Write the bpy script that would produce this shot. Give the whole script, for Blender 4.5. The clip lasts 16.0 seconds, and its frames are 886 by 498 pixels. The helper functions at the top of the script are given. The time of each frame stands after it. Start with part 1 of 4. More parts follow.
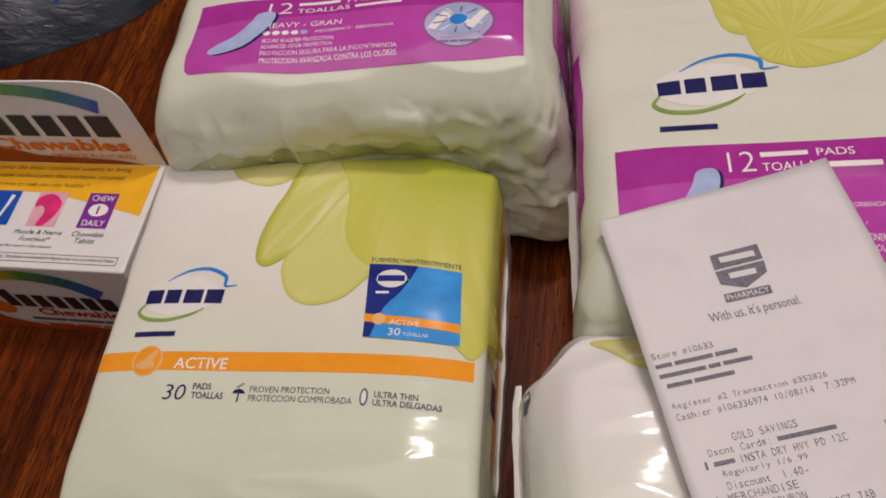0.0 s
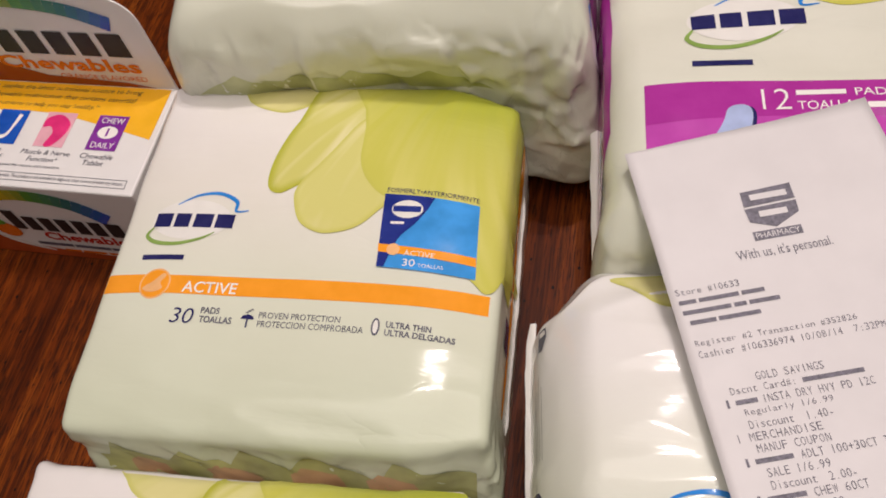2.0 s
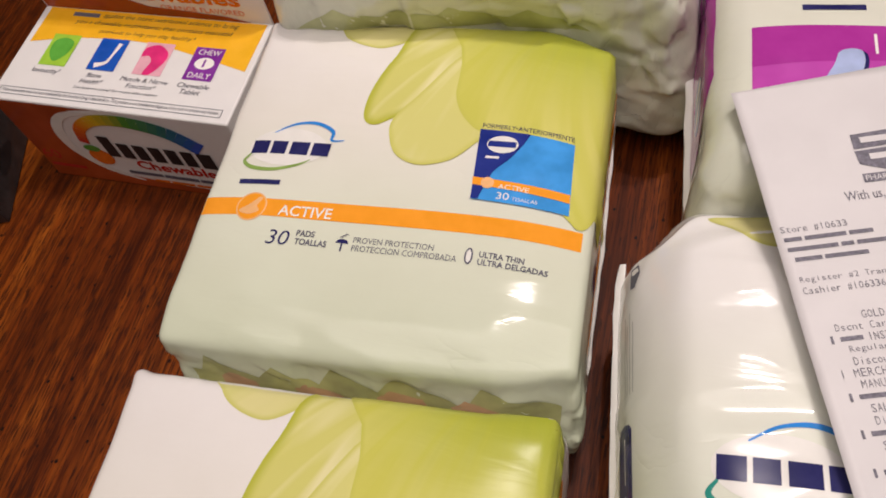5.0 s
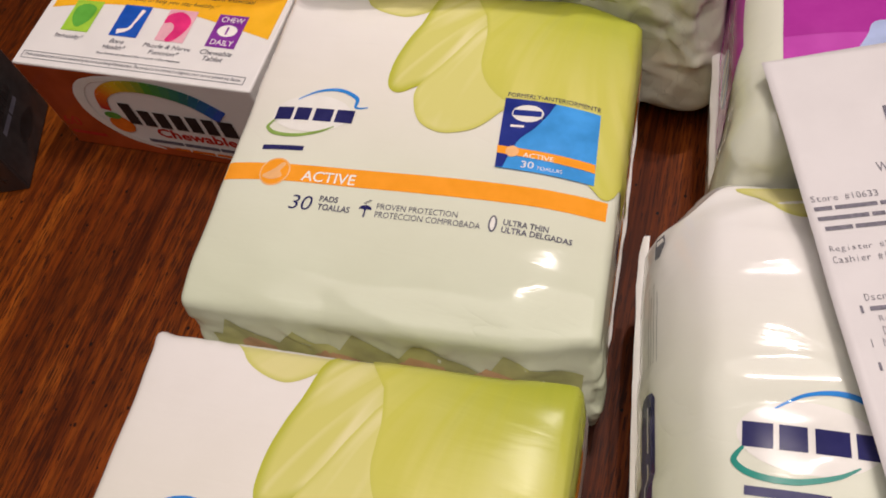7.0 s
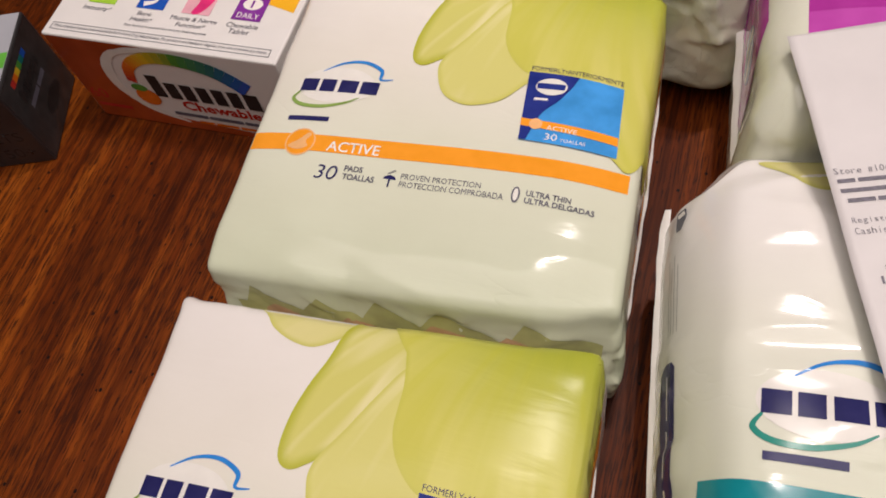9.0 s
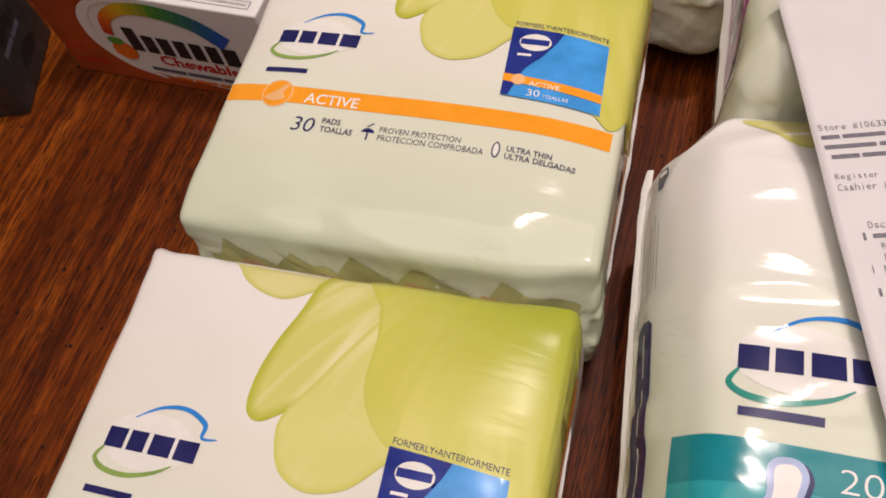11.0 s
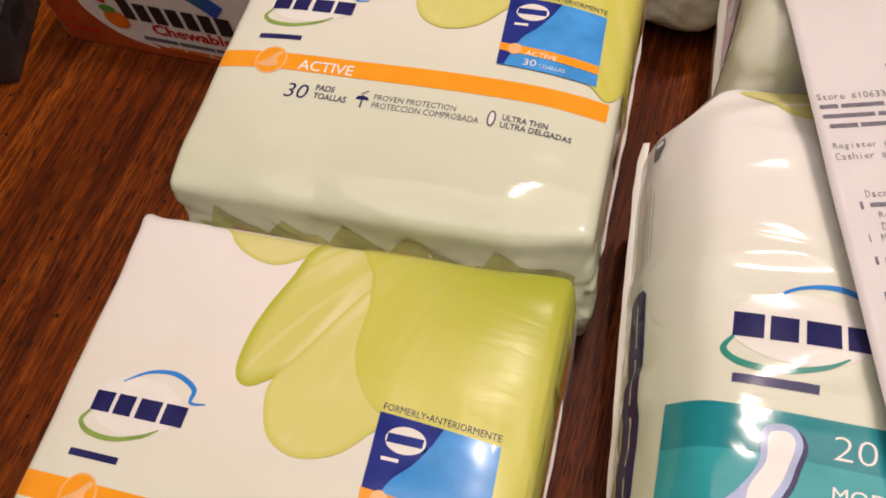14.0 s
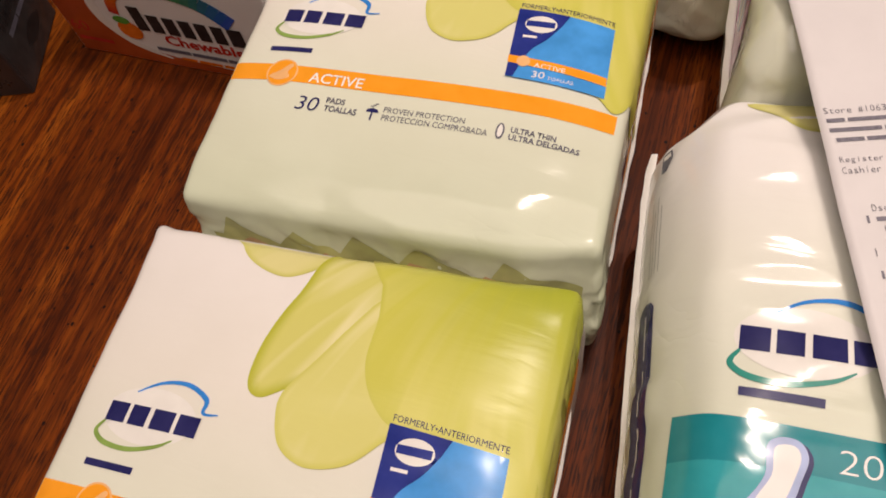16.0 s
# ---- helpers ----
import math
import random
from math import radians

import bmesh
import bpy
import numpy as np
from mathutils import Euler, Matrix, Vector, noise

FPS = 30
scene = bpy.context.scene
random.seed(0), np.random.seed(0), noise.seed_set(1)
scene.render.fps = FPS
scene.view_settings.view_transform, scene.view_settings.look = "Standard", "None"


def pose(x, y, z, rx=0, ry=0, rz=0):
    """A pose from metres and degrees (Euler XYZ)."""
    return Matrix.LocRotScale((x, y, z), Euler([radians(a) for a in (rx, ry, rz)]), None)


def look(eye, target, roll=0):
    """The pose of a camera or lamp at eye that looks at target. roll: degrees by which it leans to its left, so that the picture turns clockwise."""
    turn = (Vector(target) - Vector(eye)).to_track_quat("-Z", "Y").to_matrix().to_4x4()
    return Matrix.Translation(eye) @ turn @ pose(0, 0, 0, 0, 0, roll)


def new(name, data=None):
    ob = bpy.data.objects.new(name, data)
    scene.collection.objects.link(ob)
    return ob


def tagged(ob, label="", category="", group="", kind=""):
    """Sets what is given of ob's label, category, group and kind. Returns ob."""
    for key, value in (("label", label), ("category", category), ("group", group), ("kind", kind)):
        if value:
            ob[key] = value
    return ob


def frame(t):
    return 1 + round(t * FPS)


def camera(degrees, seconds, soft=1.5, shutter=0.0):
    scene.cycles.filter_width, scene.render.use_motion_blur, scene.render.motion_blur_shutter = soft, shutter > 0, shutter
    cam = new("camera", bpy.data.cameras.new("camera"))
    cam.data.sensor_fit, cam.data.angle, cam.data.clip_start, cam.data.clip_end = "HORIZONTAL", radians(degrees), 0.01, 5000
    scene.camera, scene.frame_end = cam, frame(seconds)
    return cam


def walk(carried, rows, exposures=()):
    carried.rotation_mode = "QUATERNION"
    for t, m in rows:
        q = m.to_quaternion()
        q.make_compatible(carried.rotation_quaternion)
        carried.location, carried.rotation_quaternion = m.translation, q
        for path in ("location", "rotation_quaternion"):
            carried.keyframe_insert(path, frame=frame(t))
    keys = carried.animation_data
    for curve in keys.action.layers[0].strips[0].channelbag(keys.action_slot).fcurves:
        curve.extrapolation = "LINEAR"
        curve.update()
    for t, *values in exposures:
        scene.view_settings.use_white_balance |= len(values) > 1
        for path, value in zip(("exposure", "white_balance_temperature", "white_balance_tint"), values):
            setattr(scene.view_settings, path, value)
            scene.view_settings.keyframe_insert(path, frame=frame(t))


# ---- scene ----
cam = camera(56.15, 16.0, soft=1.8)
from mathutils import geometry
from mathutils.bvhtree import BVHTree

# seconds, place in metres, turn in degrees
PATH = [
    (0, 0.02158, 0.00100, 0.33656, 33.018, 8.241, -11.079),
    (0.5, 0.02822, 0.00448, 0.33787, 32.335, 9.294, -11.434),
    (1, 0.02509, 0.00215, 0.33625, 31.997, 8.149, -11.139),
    (1.5, 0.02281, 0.00225, 0.33592, 32.114, 7.736, -10.358),
    (2, 0.01444, -0.00311, 0.32405, 30.798, 7.320, -9.004),
    (2.5, 0.01462, -0.00296, 0.32318, 30.278, 7.590, -8.767),
    (3, 0.00626, -0.00938, 0.32014, 29.882, 7.379, -7.605),
    (3.5, -0.00042, -0.01511, 0.31812, 30.241, 7.484, -6.315),
    (4, -0.00288, -0.01591, 0.31970, 30.217, 7.873, -5.754),
    (6.5, -0.01146, -0.02170, 0.31864, 30.069, 8.283, -4.022),
    (7, -0.01300, -0.02314, 0.31573, 29.676, 8.227, -3.792),
    (7.5, -0.01372, -0.02426, 0.31504, 29.429, 8.172, -3.499),
    (8, -0.01400, -0.02540, 0.31574, 29.290, 8.298, -3.285),
    (8.5, -0.01504, -0.02613, 0.31535, 29.079, 8.472, -2.886),
    (9, -0.01666, -0.03034, 0.31612, 29.063, 8.617, -2.596),
    (9.5, -0.01711, -0.03042, 0.31476, 28.844, 8.597, -2.344),
    (12, -0.01366, -0.03999, 0.30172, 27.939, 6.085, -2.045),
    (12.5, -0.01353, -0.03915, 0.30101, 27.943, 5.832, -2.075),
    (13, -0.01441, -0.04004, 0.30235, 28.008, 6.057, -1.900),
    (13.5, -0.01699, -0.04214, 0.30140, 27.933, 6.114, -1.766),
    (14, -0.01727, -0.04260, 0.30030, 27.705, 6.222, -1.576),
    (14.5, -0.01686, -0.04155, 0.30153, 27.740, 6.301, -1.521),
    (15, -0.01583, -0.04095, 0.30319, 27.800, 6.497, -1.481),
    (15.5, -0.01657, -0.04126, 0.30442, 27.770, 6.762, -1.424),
    (16, -0.01577, -0.04046, 0.30440, 27.726, 6.990, -1.246),
]
EXPOSURES = [
    (0.0, -0.58, 6200, 12), (0.5, -0.52, 6200, 12), (1.0, -0.16, 6200, 12), (2.0, -0.20, 6200, 12), (4.0, -0.18, 6200, 12),
    (6.5, -0.17, 6250, 12), (9.5, -0.17, 6300, 12), (12.0, -0.14, 6450, 15), (13.5, -0.14, 6550, 15), (14.5, -0.13, 6800, 14), (16.0, -0.13, 6800, 14),
]
walk(cam, [(t, pose(*p)) for t, *p in PATH], EXPOSURES)

# ---- light: two ceiling lamp bulbs and an added soft fill in a closed room ----
world = bpy.data.worlds.new("world")
scene.world = world
world.use_nodes = True
world.node_tree.nodes["Background"].inputs[0].default_value = (1.0, 0.93, 0.85, 1)
world.node_tree.nodes["Background"].inputs[1].default_value = 0.3


def downlight(name, place, target, size, power, color):
    data = bpy.data.lights.new(name, "AREA")
    data.shape, data.size, data.energy, data.color = "DISK", size, power, color
    ob = new(name, data)
    ob.matrix_world = look(place, target)
    return ob


WARM = (1.0, 0.87, 0.78)
# added fill: a wide disc standing in for light bounced off the ceiling
downlight("ceiling_bounce_fill", (0.06, -0.08, 1.60), (0.06, 0.12, 0.0), 1.7, 24.0, WARM)
for place in ((0.16, 0.38, 1.30), (0.27, 0.42, 1.30)):
    downlight("ceiling_lamp_bulb", place, (0.0, 0.15, 0.0), 0.024, 3.9, WARM)


# ---- materials ----
def nodes_of(name):
    m = bpy.data.materials.new(name)
    m.use_nodes = True
    return m, m.node_tree.nodes, m.node_tree.links, m.node_tree.nodes["Principled BSDF"]


def math_node(n, l, op, a, b=None):
    k = n.new("ShaderNodeMath")
    k.operation = op
    for i, v in enumerate((a, b)):
        if v is None:
            continue
        if isinstance(v, (int, float)):
            k.inputs[i].default_value = v
        else:
            l.new(v, k.inputs[i])
    return k.outputs[0]


def mix_node(n, l, fac, a, b, mode="MIX"):
    k = n.new("ShaderNodeMix")
    k.data_type, k.blend_type = "RGBA", mode
    for i, v in ((0, fac), (6, a), (7, b)):
        if isinstance(v, (int, float)):
            k.inputs[i].default_value = v
        elif isinstance(v, tuple):
            k.inputs[i].default_value = (*v, 1)
        else:
            l.new(v, k.inputs[i])
    return k.outputs[2]


def noise_node(n, l, vec, scale, detail=3.0, rough=0.5, dist=0.0):
    k = n.new("ShaderNodeTexNoise")
    k.inputs["Scale"].default_value, k.inputs["Detail"].default_value = scale, detail
    k.inputs["Roughness"].default_value, k.inputs["Distortion"].default_value = rough, dist
    l.new(vec, k.inputs["Vector"])
    return k.outputs["Fac"]


def ramp_node(n, l, fac, stops):
    k = n.new("ShaderNodeValToRGB")
    e = k.color_ramp.elements
    while len(e) < len(stops):
        e.new(0.5)
    for el, (pos, col) in zip(e, stops):
        el.position, el.color = pos, (*col, 1)
    l.new(fac, k.inputs[0])
    return k.outputs[0]


def object_coords(n, l, rot=0.0, scale=(1, 1, 1)):
    tc, turn, mp = n.new("ShaderNodeTexCoord"), n.new("ShaderNodeMapping"), n.new("ShaderNodeMapping")
    turn.inputs["Rotation"].default_value = (0, 0, rot)
    mp.inputs["Scale"].default_value = scale
    l.new(tc.outputs["Object"], turn.inputs["Vector"])
    l.new(turn.outputs["Vector"], mp.inputs["Vector"])
    return mp.outputs["Vector"]


def bump_node(n, l, height, strength, distance, bsdf):
    k = n.new("ShaderNodeBump")
    k.inputs["Strength"].default_value, k.inputs["Distance"].default_value = strength, distance
    l.new(height, k.inputs["Height"])
    l.new(k.outputs[0], bsdf.inputs["Normal"])


def film(name, stops, axis="Y", lo=-0.08, hi=0.08, rough=0.14, coat=0.0, crumple=0.2, loose=(0.02, 0.06), facet=0.5, gloss=0.35):
    """Thin printed plastic film: a print that fades along one axis, soft gloss, fine puckers; loose and faceted below a height."""
    m, n, l, b = nodes_of(name)
    vec = object_coords(n, l)
    sep = n.new("ShaderNodeSeparateXYZ")
    l.new(vec, sep.inputs[0])
    r = n.new("ShaderNodeMapRange")
    r.inputs[1].default_value, r.inputs[2].default_value = lo, hi
    l.new(sep.outputs[axis], r.inputs[0])
    col = ramp_node(n, l, r.outputs[0], stops)
    tint = noise_node(n, l, vec, 35, 4)
    col = mix_node(n, l, 0.10, col, ramp_node(n, l, tint, [(0.35, (0.75, 0.72, 0.62)), (0.65, (1, 1, 1))]), "MULTIPLY")
    l.new(col, b.inputs["Base Color"])
    b.inputs["Roughness"].default_value = rough
    b.inputs["Specular IOR Level"].default_value = gloss
    b.inputs["Coat Weight"].default_value, b.inputs["Coat Roughness"].default_value = coat, 0.12
    pucker = object_coords(n, l, 0.1, (14, 60, 30))
    fold = noise_node(n, l, object_coords(n, l, 0.25, (0.55, 1.25, 1)), 46, 2, 0.5, 0.7)
    fold = math_node(n, l, "POWER", math_node(n, l, "MULTIPLY", math_node(n, l, "ABSOLUTE", math_node(n, l, "SUBTRACT", fold, 0.5)), 2.0), 0.55)
    where = n.new("ShaderNodeMapRange")
    where.inputs[1].default_value, where.inputs[2].default_value = 0.46, 0.66
    l.new(noise_node(n, l, vec, 15, 2), where.inputs[0])
    relief = math_node(n, l, "MULTIPLY", fold, math_node(n, l, "MULTIPLY", where.outputs[0], crumple))
    relief = math_node(n, l, "ADD", relief, math_node(n, l, "MULTIPLY", noise_node(n, l, pucker, 2.2, 3, 0.5, 0.4), 0.17))
    v = n.new("ShaderNodeTexVoronoi")
    v.inputs["Scale"].default_value = 52
    bend = n.new("ShaderNodeVectorMath")
    bend.operation = "MULTIPLY_ADD"
    warp = n.new("ShaderNodeTexNoise")
    warp.inputs["Scale"].default_value = 40
    l.new(vec, warp.inputs["Vector"])
    l.new(warp.outputs["Color"], bend.inputs[0])
    bend.inputs[1].default_value = (0.035, 0.035, 0.035)
    l.new(object_coords(n, l, 0.4, (1.5, 1.0, 0.62)), bend.inputs[2])
    l.new(bend.outputs[0], v.inputs["Vector"])
    free = n.new("ShaderNodeMapRange")
    free.interpolation_type = "SMOOTHSTEP"
    free.inputs[1].default_value, free.inputs[2].default_value = loose
    free.inputs[3].default_value, free.inputs[4].default_value = facet, 0.0
    l.new(sep.outputs["Z"], free.inputs[0])
    off, lean, slope = n.new("ShaderNodeVectorMath"), n.new("ShaderNodeVectorMath"), n.new("ShaderNodeVectorMath")
    off.operation, lean.operation, slope.operation = "SUBTRACT", "SUBTRACT", "DOT_PRODUCT"
    l.new(bend.outputs[0], off.inputs[0])
    l.new(v.outputs["Position"], off.inputs[1])
    l.new(v.outputs["Color"], lean.inputs[0])
    lean.inputs[1].default_value = (0.5, 0.5, 0.5)
    l.new(off.outputs[0], slope.inputs[0])
    l.new(lean.outputs[0], slope.inputs[1])
    plane = math_node(n, l, "MULTIPLY", slope.outputs["Value"], 75.0)
    relief = math_node(n, l, "ADD", relief, math_node(n, l, "MULTIPLY", plane, free.outputs[0]))
    tuck = noise_node(n, l, object_coords(n, l, 0.3, (1.5, 1.2, 0.45)), 62, 3, 0.45, 0.5)
    tuck = math_node(n, l, "POWER", math_node(n, l, "MULTIPLY", math_node(n, l, "ABSOLUTE", math_node(n, l, "SUBTRACT", tuck, 0.5)), 2.0), 0.7)
    relief = math_node(n, l, "ADD", relief, math_node(n, l, "MULTIPLY", tuck, math_node(n, l, "MULTIPLY", free.outputs[0], 0.45)))
    bump_node(n, l, relief, 1.0, 0.0012, b)
    return m


def ink(name, color, rough=0.15, coat=0.0, vary=0.12, scale=120):
    """Ink printed on film or card, slightly mottled."""
    m, n, l, b = nodes_of(name)
    vec = object_coords(n, l)
    dark = tuple(c * (1 - vary) for c in color)
    pale = tuple(min(1, c * (1 + vary) + 0.01) for c in color)
    l.new(ramp_node(n, l, noise_node(n, l, vec, scale, 4), [(0.3, dark), (0.7, pale)]), b.inputs["Base Color"])
    b.inputs["Roughness"].default_value = rough
    b.inputs["Specular IOR Level"].default_value = 0.35
    b.inputs["Coat Weight"].default_value, b.inputs["Coat Roughness"].default_value = coat, 0.12
    return m


def petal_ink(name, face, vein, rim, rim_width, deep=None, reach=(0.045, 0.080), rough=0.3):
    """Petal print: pale face, veins that run out from the flower's heart, a darker rim; near the heart all petals turn deep green."""
    m, n, l, b = nodes_of(name)
    vec = object_coords(n, l)
    out = n.new("ShaderNodeVectorMath")
    out.operation = "SUBTRACT"
    l.new(vec, out.inputs[0])
    out.inputs[1].default_value = (*HEART, 0)
    sep = n.new("ShaderNodeSeparateXYZ")
    l.new(out.outputs[0], sep.inputs[0])
    x, y = sep.outputs[0], sep.outputs[1]
    far = math_node(n, l, "SQRT", math_node(n, l, "ADD", math_node(n, l, "MULTIPLY", x, x), math_node(n, l, "MULTIPLY", y, y)))
    turn = math_node(n, l, "ARCTAN2", math_node(n, l, "MULTIPLY", x, -1.0), math_node(n, l, "MULTIPLY", y, -1.0))
    ray = n.new("ShaderNodeCombineXYZ")
    l.new(math_node(n, l, "ADD", math_node(n, l, "MULTIPLY", turn, 9.5), math_node(n, l, "MULTIPLY", far, 40.0)), ray.inputs[0])
    l.new(math_node(n, l, "MULTIPLY", far, 16.0), ray.inputs[1])
    streak = noise_node(n, l, ray.outputs[0], 1.0, 1.5, 0.45, 0.4)
    col = mix_node(n, l, ramp_node(n, l, streak, [(0.40, (0, 0, 0)), (0.62, (1, 1, 1))]), face, vein)
    edge = n.new("ShaderNodeAttribute")
    edge.attribute_name = "edge"
    fade = n.new("ShaderNodeMapRange")
    fade.interpolation_type = "SMOOTHSTEP"
    fade.inputs[1].default_value, fade.inputs[2].default_value = 0.0, rim_width
    fade.inputs[3].default_value, fade.inputs[4].default_value = 1.0, 0.0
    l.new(edge.outputs["Fac"], fade.inputs[0])
    col = mix_node(n, l, fade.outputs[0], col, rim)
    if deep:
        near = n.new("ShaderNodeMapRange")
        near.interpolation_type = "SMOOTHSTEP"
        near.inputs[1].default_value, near.inputs[2].default_value = reach
        near.inputs[3].default_value, near.inputs[4].default_value = 1.0, 0.0
        l.new(math_node(n, l, "ADD", far, math_node(n, l, "MULTIPLY", math_node(n, l, "SUBTRACT", streak, 0.5), 0.03)), near.inputs[0])
        col = mix_node(n, l, near.outputs[0], col, deep)
    l.new(col, b.inputs["Base Color"])
    b.inputs["Roughness"].default_value = rough
    b.inputs["Specular IOR Level"].default_value = 0.35
    bump_node(n, l, noise_node(n, l, object_coords(n, l, 0.1, (14, 60, 30)), 2.2, 3, 0.5, 0.4), 0.9, 0.0003, b)
    return m


def wood(name, turn):
    """Dark-stained varnished oak: broad bands, streaked grain, open pores and small black pits."""
    m, n, l, b = nodes_of(name)
    long = object_coords(n, l, turn, (1, 0.10, 1))
    band = noise_node(n, l, long, 40, 4, 0.6, 1.2)
    streak = noise_node(n, l, object_coords(n, l, turn, (1, 0.030, 1)), 520, 3, 0.6, 0.3)
    col = ramp_node(n, l, band, [(0.28, (0.066, 0.0112, 0.0011)), (0.45, (0.116, 0.0224, 0.0020)), (0.58, (0.188, 0.0425, 0.0037)), (0.74, (0.34, 0.092, 0.0085))])
    col = mix_node(n, l, 0.8, col, ramp_node(n, l, streak, [(0.34, (0.34, 0.25, 0.20)), (0.48, (0.84, 0.80, 0.74)), (0.62, (1.35, 1.28, 1.12))]), "MULTIPLY")
    pore = noise_node(n, l, object_coords(n, l, turn, (1, 0.060, 1)), 1600, 2, 0.5, 0.15)
    dense = noise_node(n, l, object_coords(n, l, turn, (1, 0.15, 1)), 55, 2)
    open_ = math_node(n, l, "ADD", pore, math_node(n, l, "MULTIPLY", math_node(n, l, "SUBTRACT", dense, 0.5), 0.22))
    col = mix_node(n, l, ramp_node(n, l, open_, [(0.53, (0, 0, 0)), (0.59, (0.88, 0.88, 0.88))]), col, (0.032, 0.007, 0.002))
    v = n.new("ShaderNodeTexVoronoi")
    v.voronoi_dimensions = "2D"
    v.inputs["Scale"].default_value = 95
    l.new(object_coords(n, l, turn, (1, 0.8, 1)), v.inputs["Vector"])
    sep = n.new("ShaderNodeSeparateColor")
    l.new(v.outputs["Color"], sep.inputs[0])
    size = math_node(n, l, "MULTIPLY", math_node(n, l, "SUBTRACT", sep.outputs[0], 0.52), 0.16)
    pit = math_node(n, l, "LESS_THAN", v.outputs["Distance"], size)
    col = mix_node(n, l, pit, col, (0.010, 0.004, 0.002))
    l.new(col, b.inputs["Base Color"])
    b.inputs["Roughness"].default_value = 0.5
    b.inputs["Specular IOR Level"].default_value = 0.14
    bump_node(n, l, mix_node(n, l, 0.5, streak, pore), 0.25, 0.0006, b)
    return m


def plain(name, color, rough=0.6, scale=30, vary=0.08, bump=0.0):
    m, n, l, b = nodes_of(name)
    vec = object_coords(n, l)
    f = noise_node(n, l, vec, scale, 5)
    l.new(ramp_node(n, l, f, [(0.3, tuple(c * (1 - vary) for c in color)), (0.7, tuple(min(1, c * (1 + vary)) for c in color))]), b.inputs["Base Color"])
    b.inputs["Roughness"].default_value = rough
    if bump:
        bump_node(n, l, f, 0.4, bump, b)
    return m


WHITE = (0.865, 0.83, 0.83)
M_WOOD = wood("dark_oak", radians(19))
M_ACTIVE = film("cream_film", [(0.0, (0.645, 0.695, 0.53)), (0.35, (0.745, 0.765, 0.635)), (0.62, (0.83, 0.80, 0.74)), (1.0, WHITE)], loose=(0.02, 0.058), facet=0.8)
M_HEAVY = film("sage_film", [(0.0, (0.74, 0.76, 0.64)), (0.6, (0.74, 0.76, 0.63)), (1.0, (0.77, 0.77, 0.67))], lo=-0.11, hi=0.06, rough=0.10, crumple=0.3, loose=(0.070, 0.108), facet=0.9, gloss=0.6)
M_MOD = film("pale_film", [(0.0, (0.68, 0.72, 0.57)), (0.45, (0.80, 0.81, 0.72)), (0.75, (0.86, 0.84, 0.82)), (1.0, (0.87, 0.85, 0.85))], lo=-0.06, hi=0.07, rough=0.11, coat=0.0, crumple=0.25, loose=(0.045, 0.075), facet=0.5)
M_SEAM = film("white_seam_film", [(0, (0.86, 0.84, 0.81)), (1, (0.88, 0.86, 0.84))], rough=0.3)
M_NAVY = ink("navy_ink", (0.022, 0.022, 0.115))
M_SKY = ink("sky_blue_ink", (0.035, 0.25, 0.72))
M_LEAFLINE = ink("green_line_ink", (0.25, 0.38, 0.09))
M_TEALLINE = ink("teal_line_ink", (0.03, 0.27, 0.22))
M_HALO = ink("white_halo_ink", (0.83, 0.81, 0.77), vary=0.03)
M_ORANGE = ink("orange_ink", (0.95, 0.36, 0.022), vary=0.04)
M_PEACH = ink("peach_ink", (0.92, 0.50, 0.22))
M_PALEINK = ink("white_ink", (0.9, 0.86, 0.84), vary=0.02)
M_GREY = ink("grey_ink", (0.13, 0.13, 0.17))
M_PADGREY = ink("pale_grey_ink", (0.42, 0.42, 0.40))
M_BLUEBOX = ink("bright_blue_ink", (0.06, 0.33, 0.80))
M_BLUEDEEP = ink("deep_blue_ink", (0.02, 0.035, 0.25))
M_PINK = ink("magenta_ink", (0.52, 0.07, 0.43), vary=0.05)
M_PINKDARK = ink("deep_magenta_ink", (0.42, 0.035, 0.33), vary=0.05)
M_PADBLUE = ink("pale_blue_ink", (0.42, 0.50, 0.76))
M_LILAC = ink("lilac_ink", (0.50, 0.44, 0.68))
M_VIOLET = ink("violet_grey_ink", (0.20, 0.13, 0.30))
M_TEAL = ink("teal_ink", (0.025, 0.36, 0.41), vary=0.05)
M_TEALDARK = ink("deep_teal_ink", (0.008, 0.25, 0.30), vary=0.05)
HEART = (0.066, 0.096)
GREEN_RIM, GREEN_MID, LEMON = (0.47, 0.48, 0.045), (0.60, 0.58, 0.12), (0.74, 0.69, 0.31)
GREEN_DEEP, GREEN_OUT = (0.35, 0.41, 0.02), (0.56, 0.56, 0.085)
M_PETAL_PALE = petal_ink("pale_petal_ink", LEMON, (0.68, 0.65, 0.24), (0.62, 0.60, 0.17), 0.0022)
M_PETAL_LEFT = petal_ink("left_petal_ink", (0.80, 0.75, 0.40), (0.65, 0.625, 0.18), GREEN_RIM, 0.0044, GREEN_OUT, (0.044, 0.078))
M_PETAL_MID = petal_ink("middle_petal_ink", (0.80, 0.75, 0.40), (0.69, 0.66, 0.22), (0.62, 0.60, 0.14), 0.0026, GREEN_OUT, (0.034, 0.068))
M_PETAL_DEEP = petal_ink("deep_petal_ink", (0.68, 0.65, 0.17), (0.61, 0.595, 0.11), (0.60, 0.585, 0.11), 0.0020, GREEN_DEEP, (0.004, 0.080))
M_PETAL_WIDE = petal_ink("wide_petal_ink", (0.68, 0.65, 0.19), (0.60, 0.585, 0.11), (0.60, 0.585, 0.11), 0.0040)
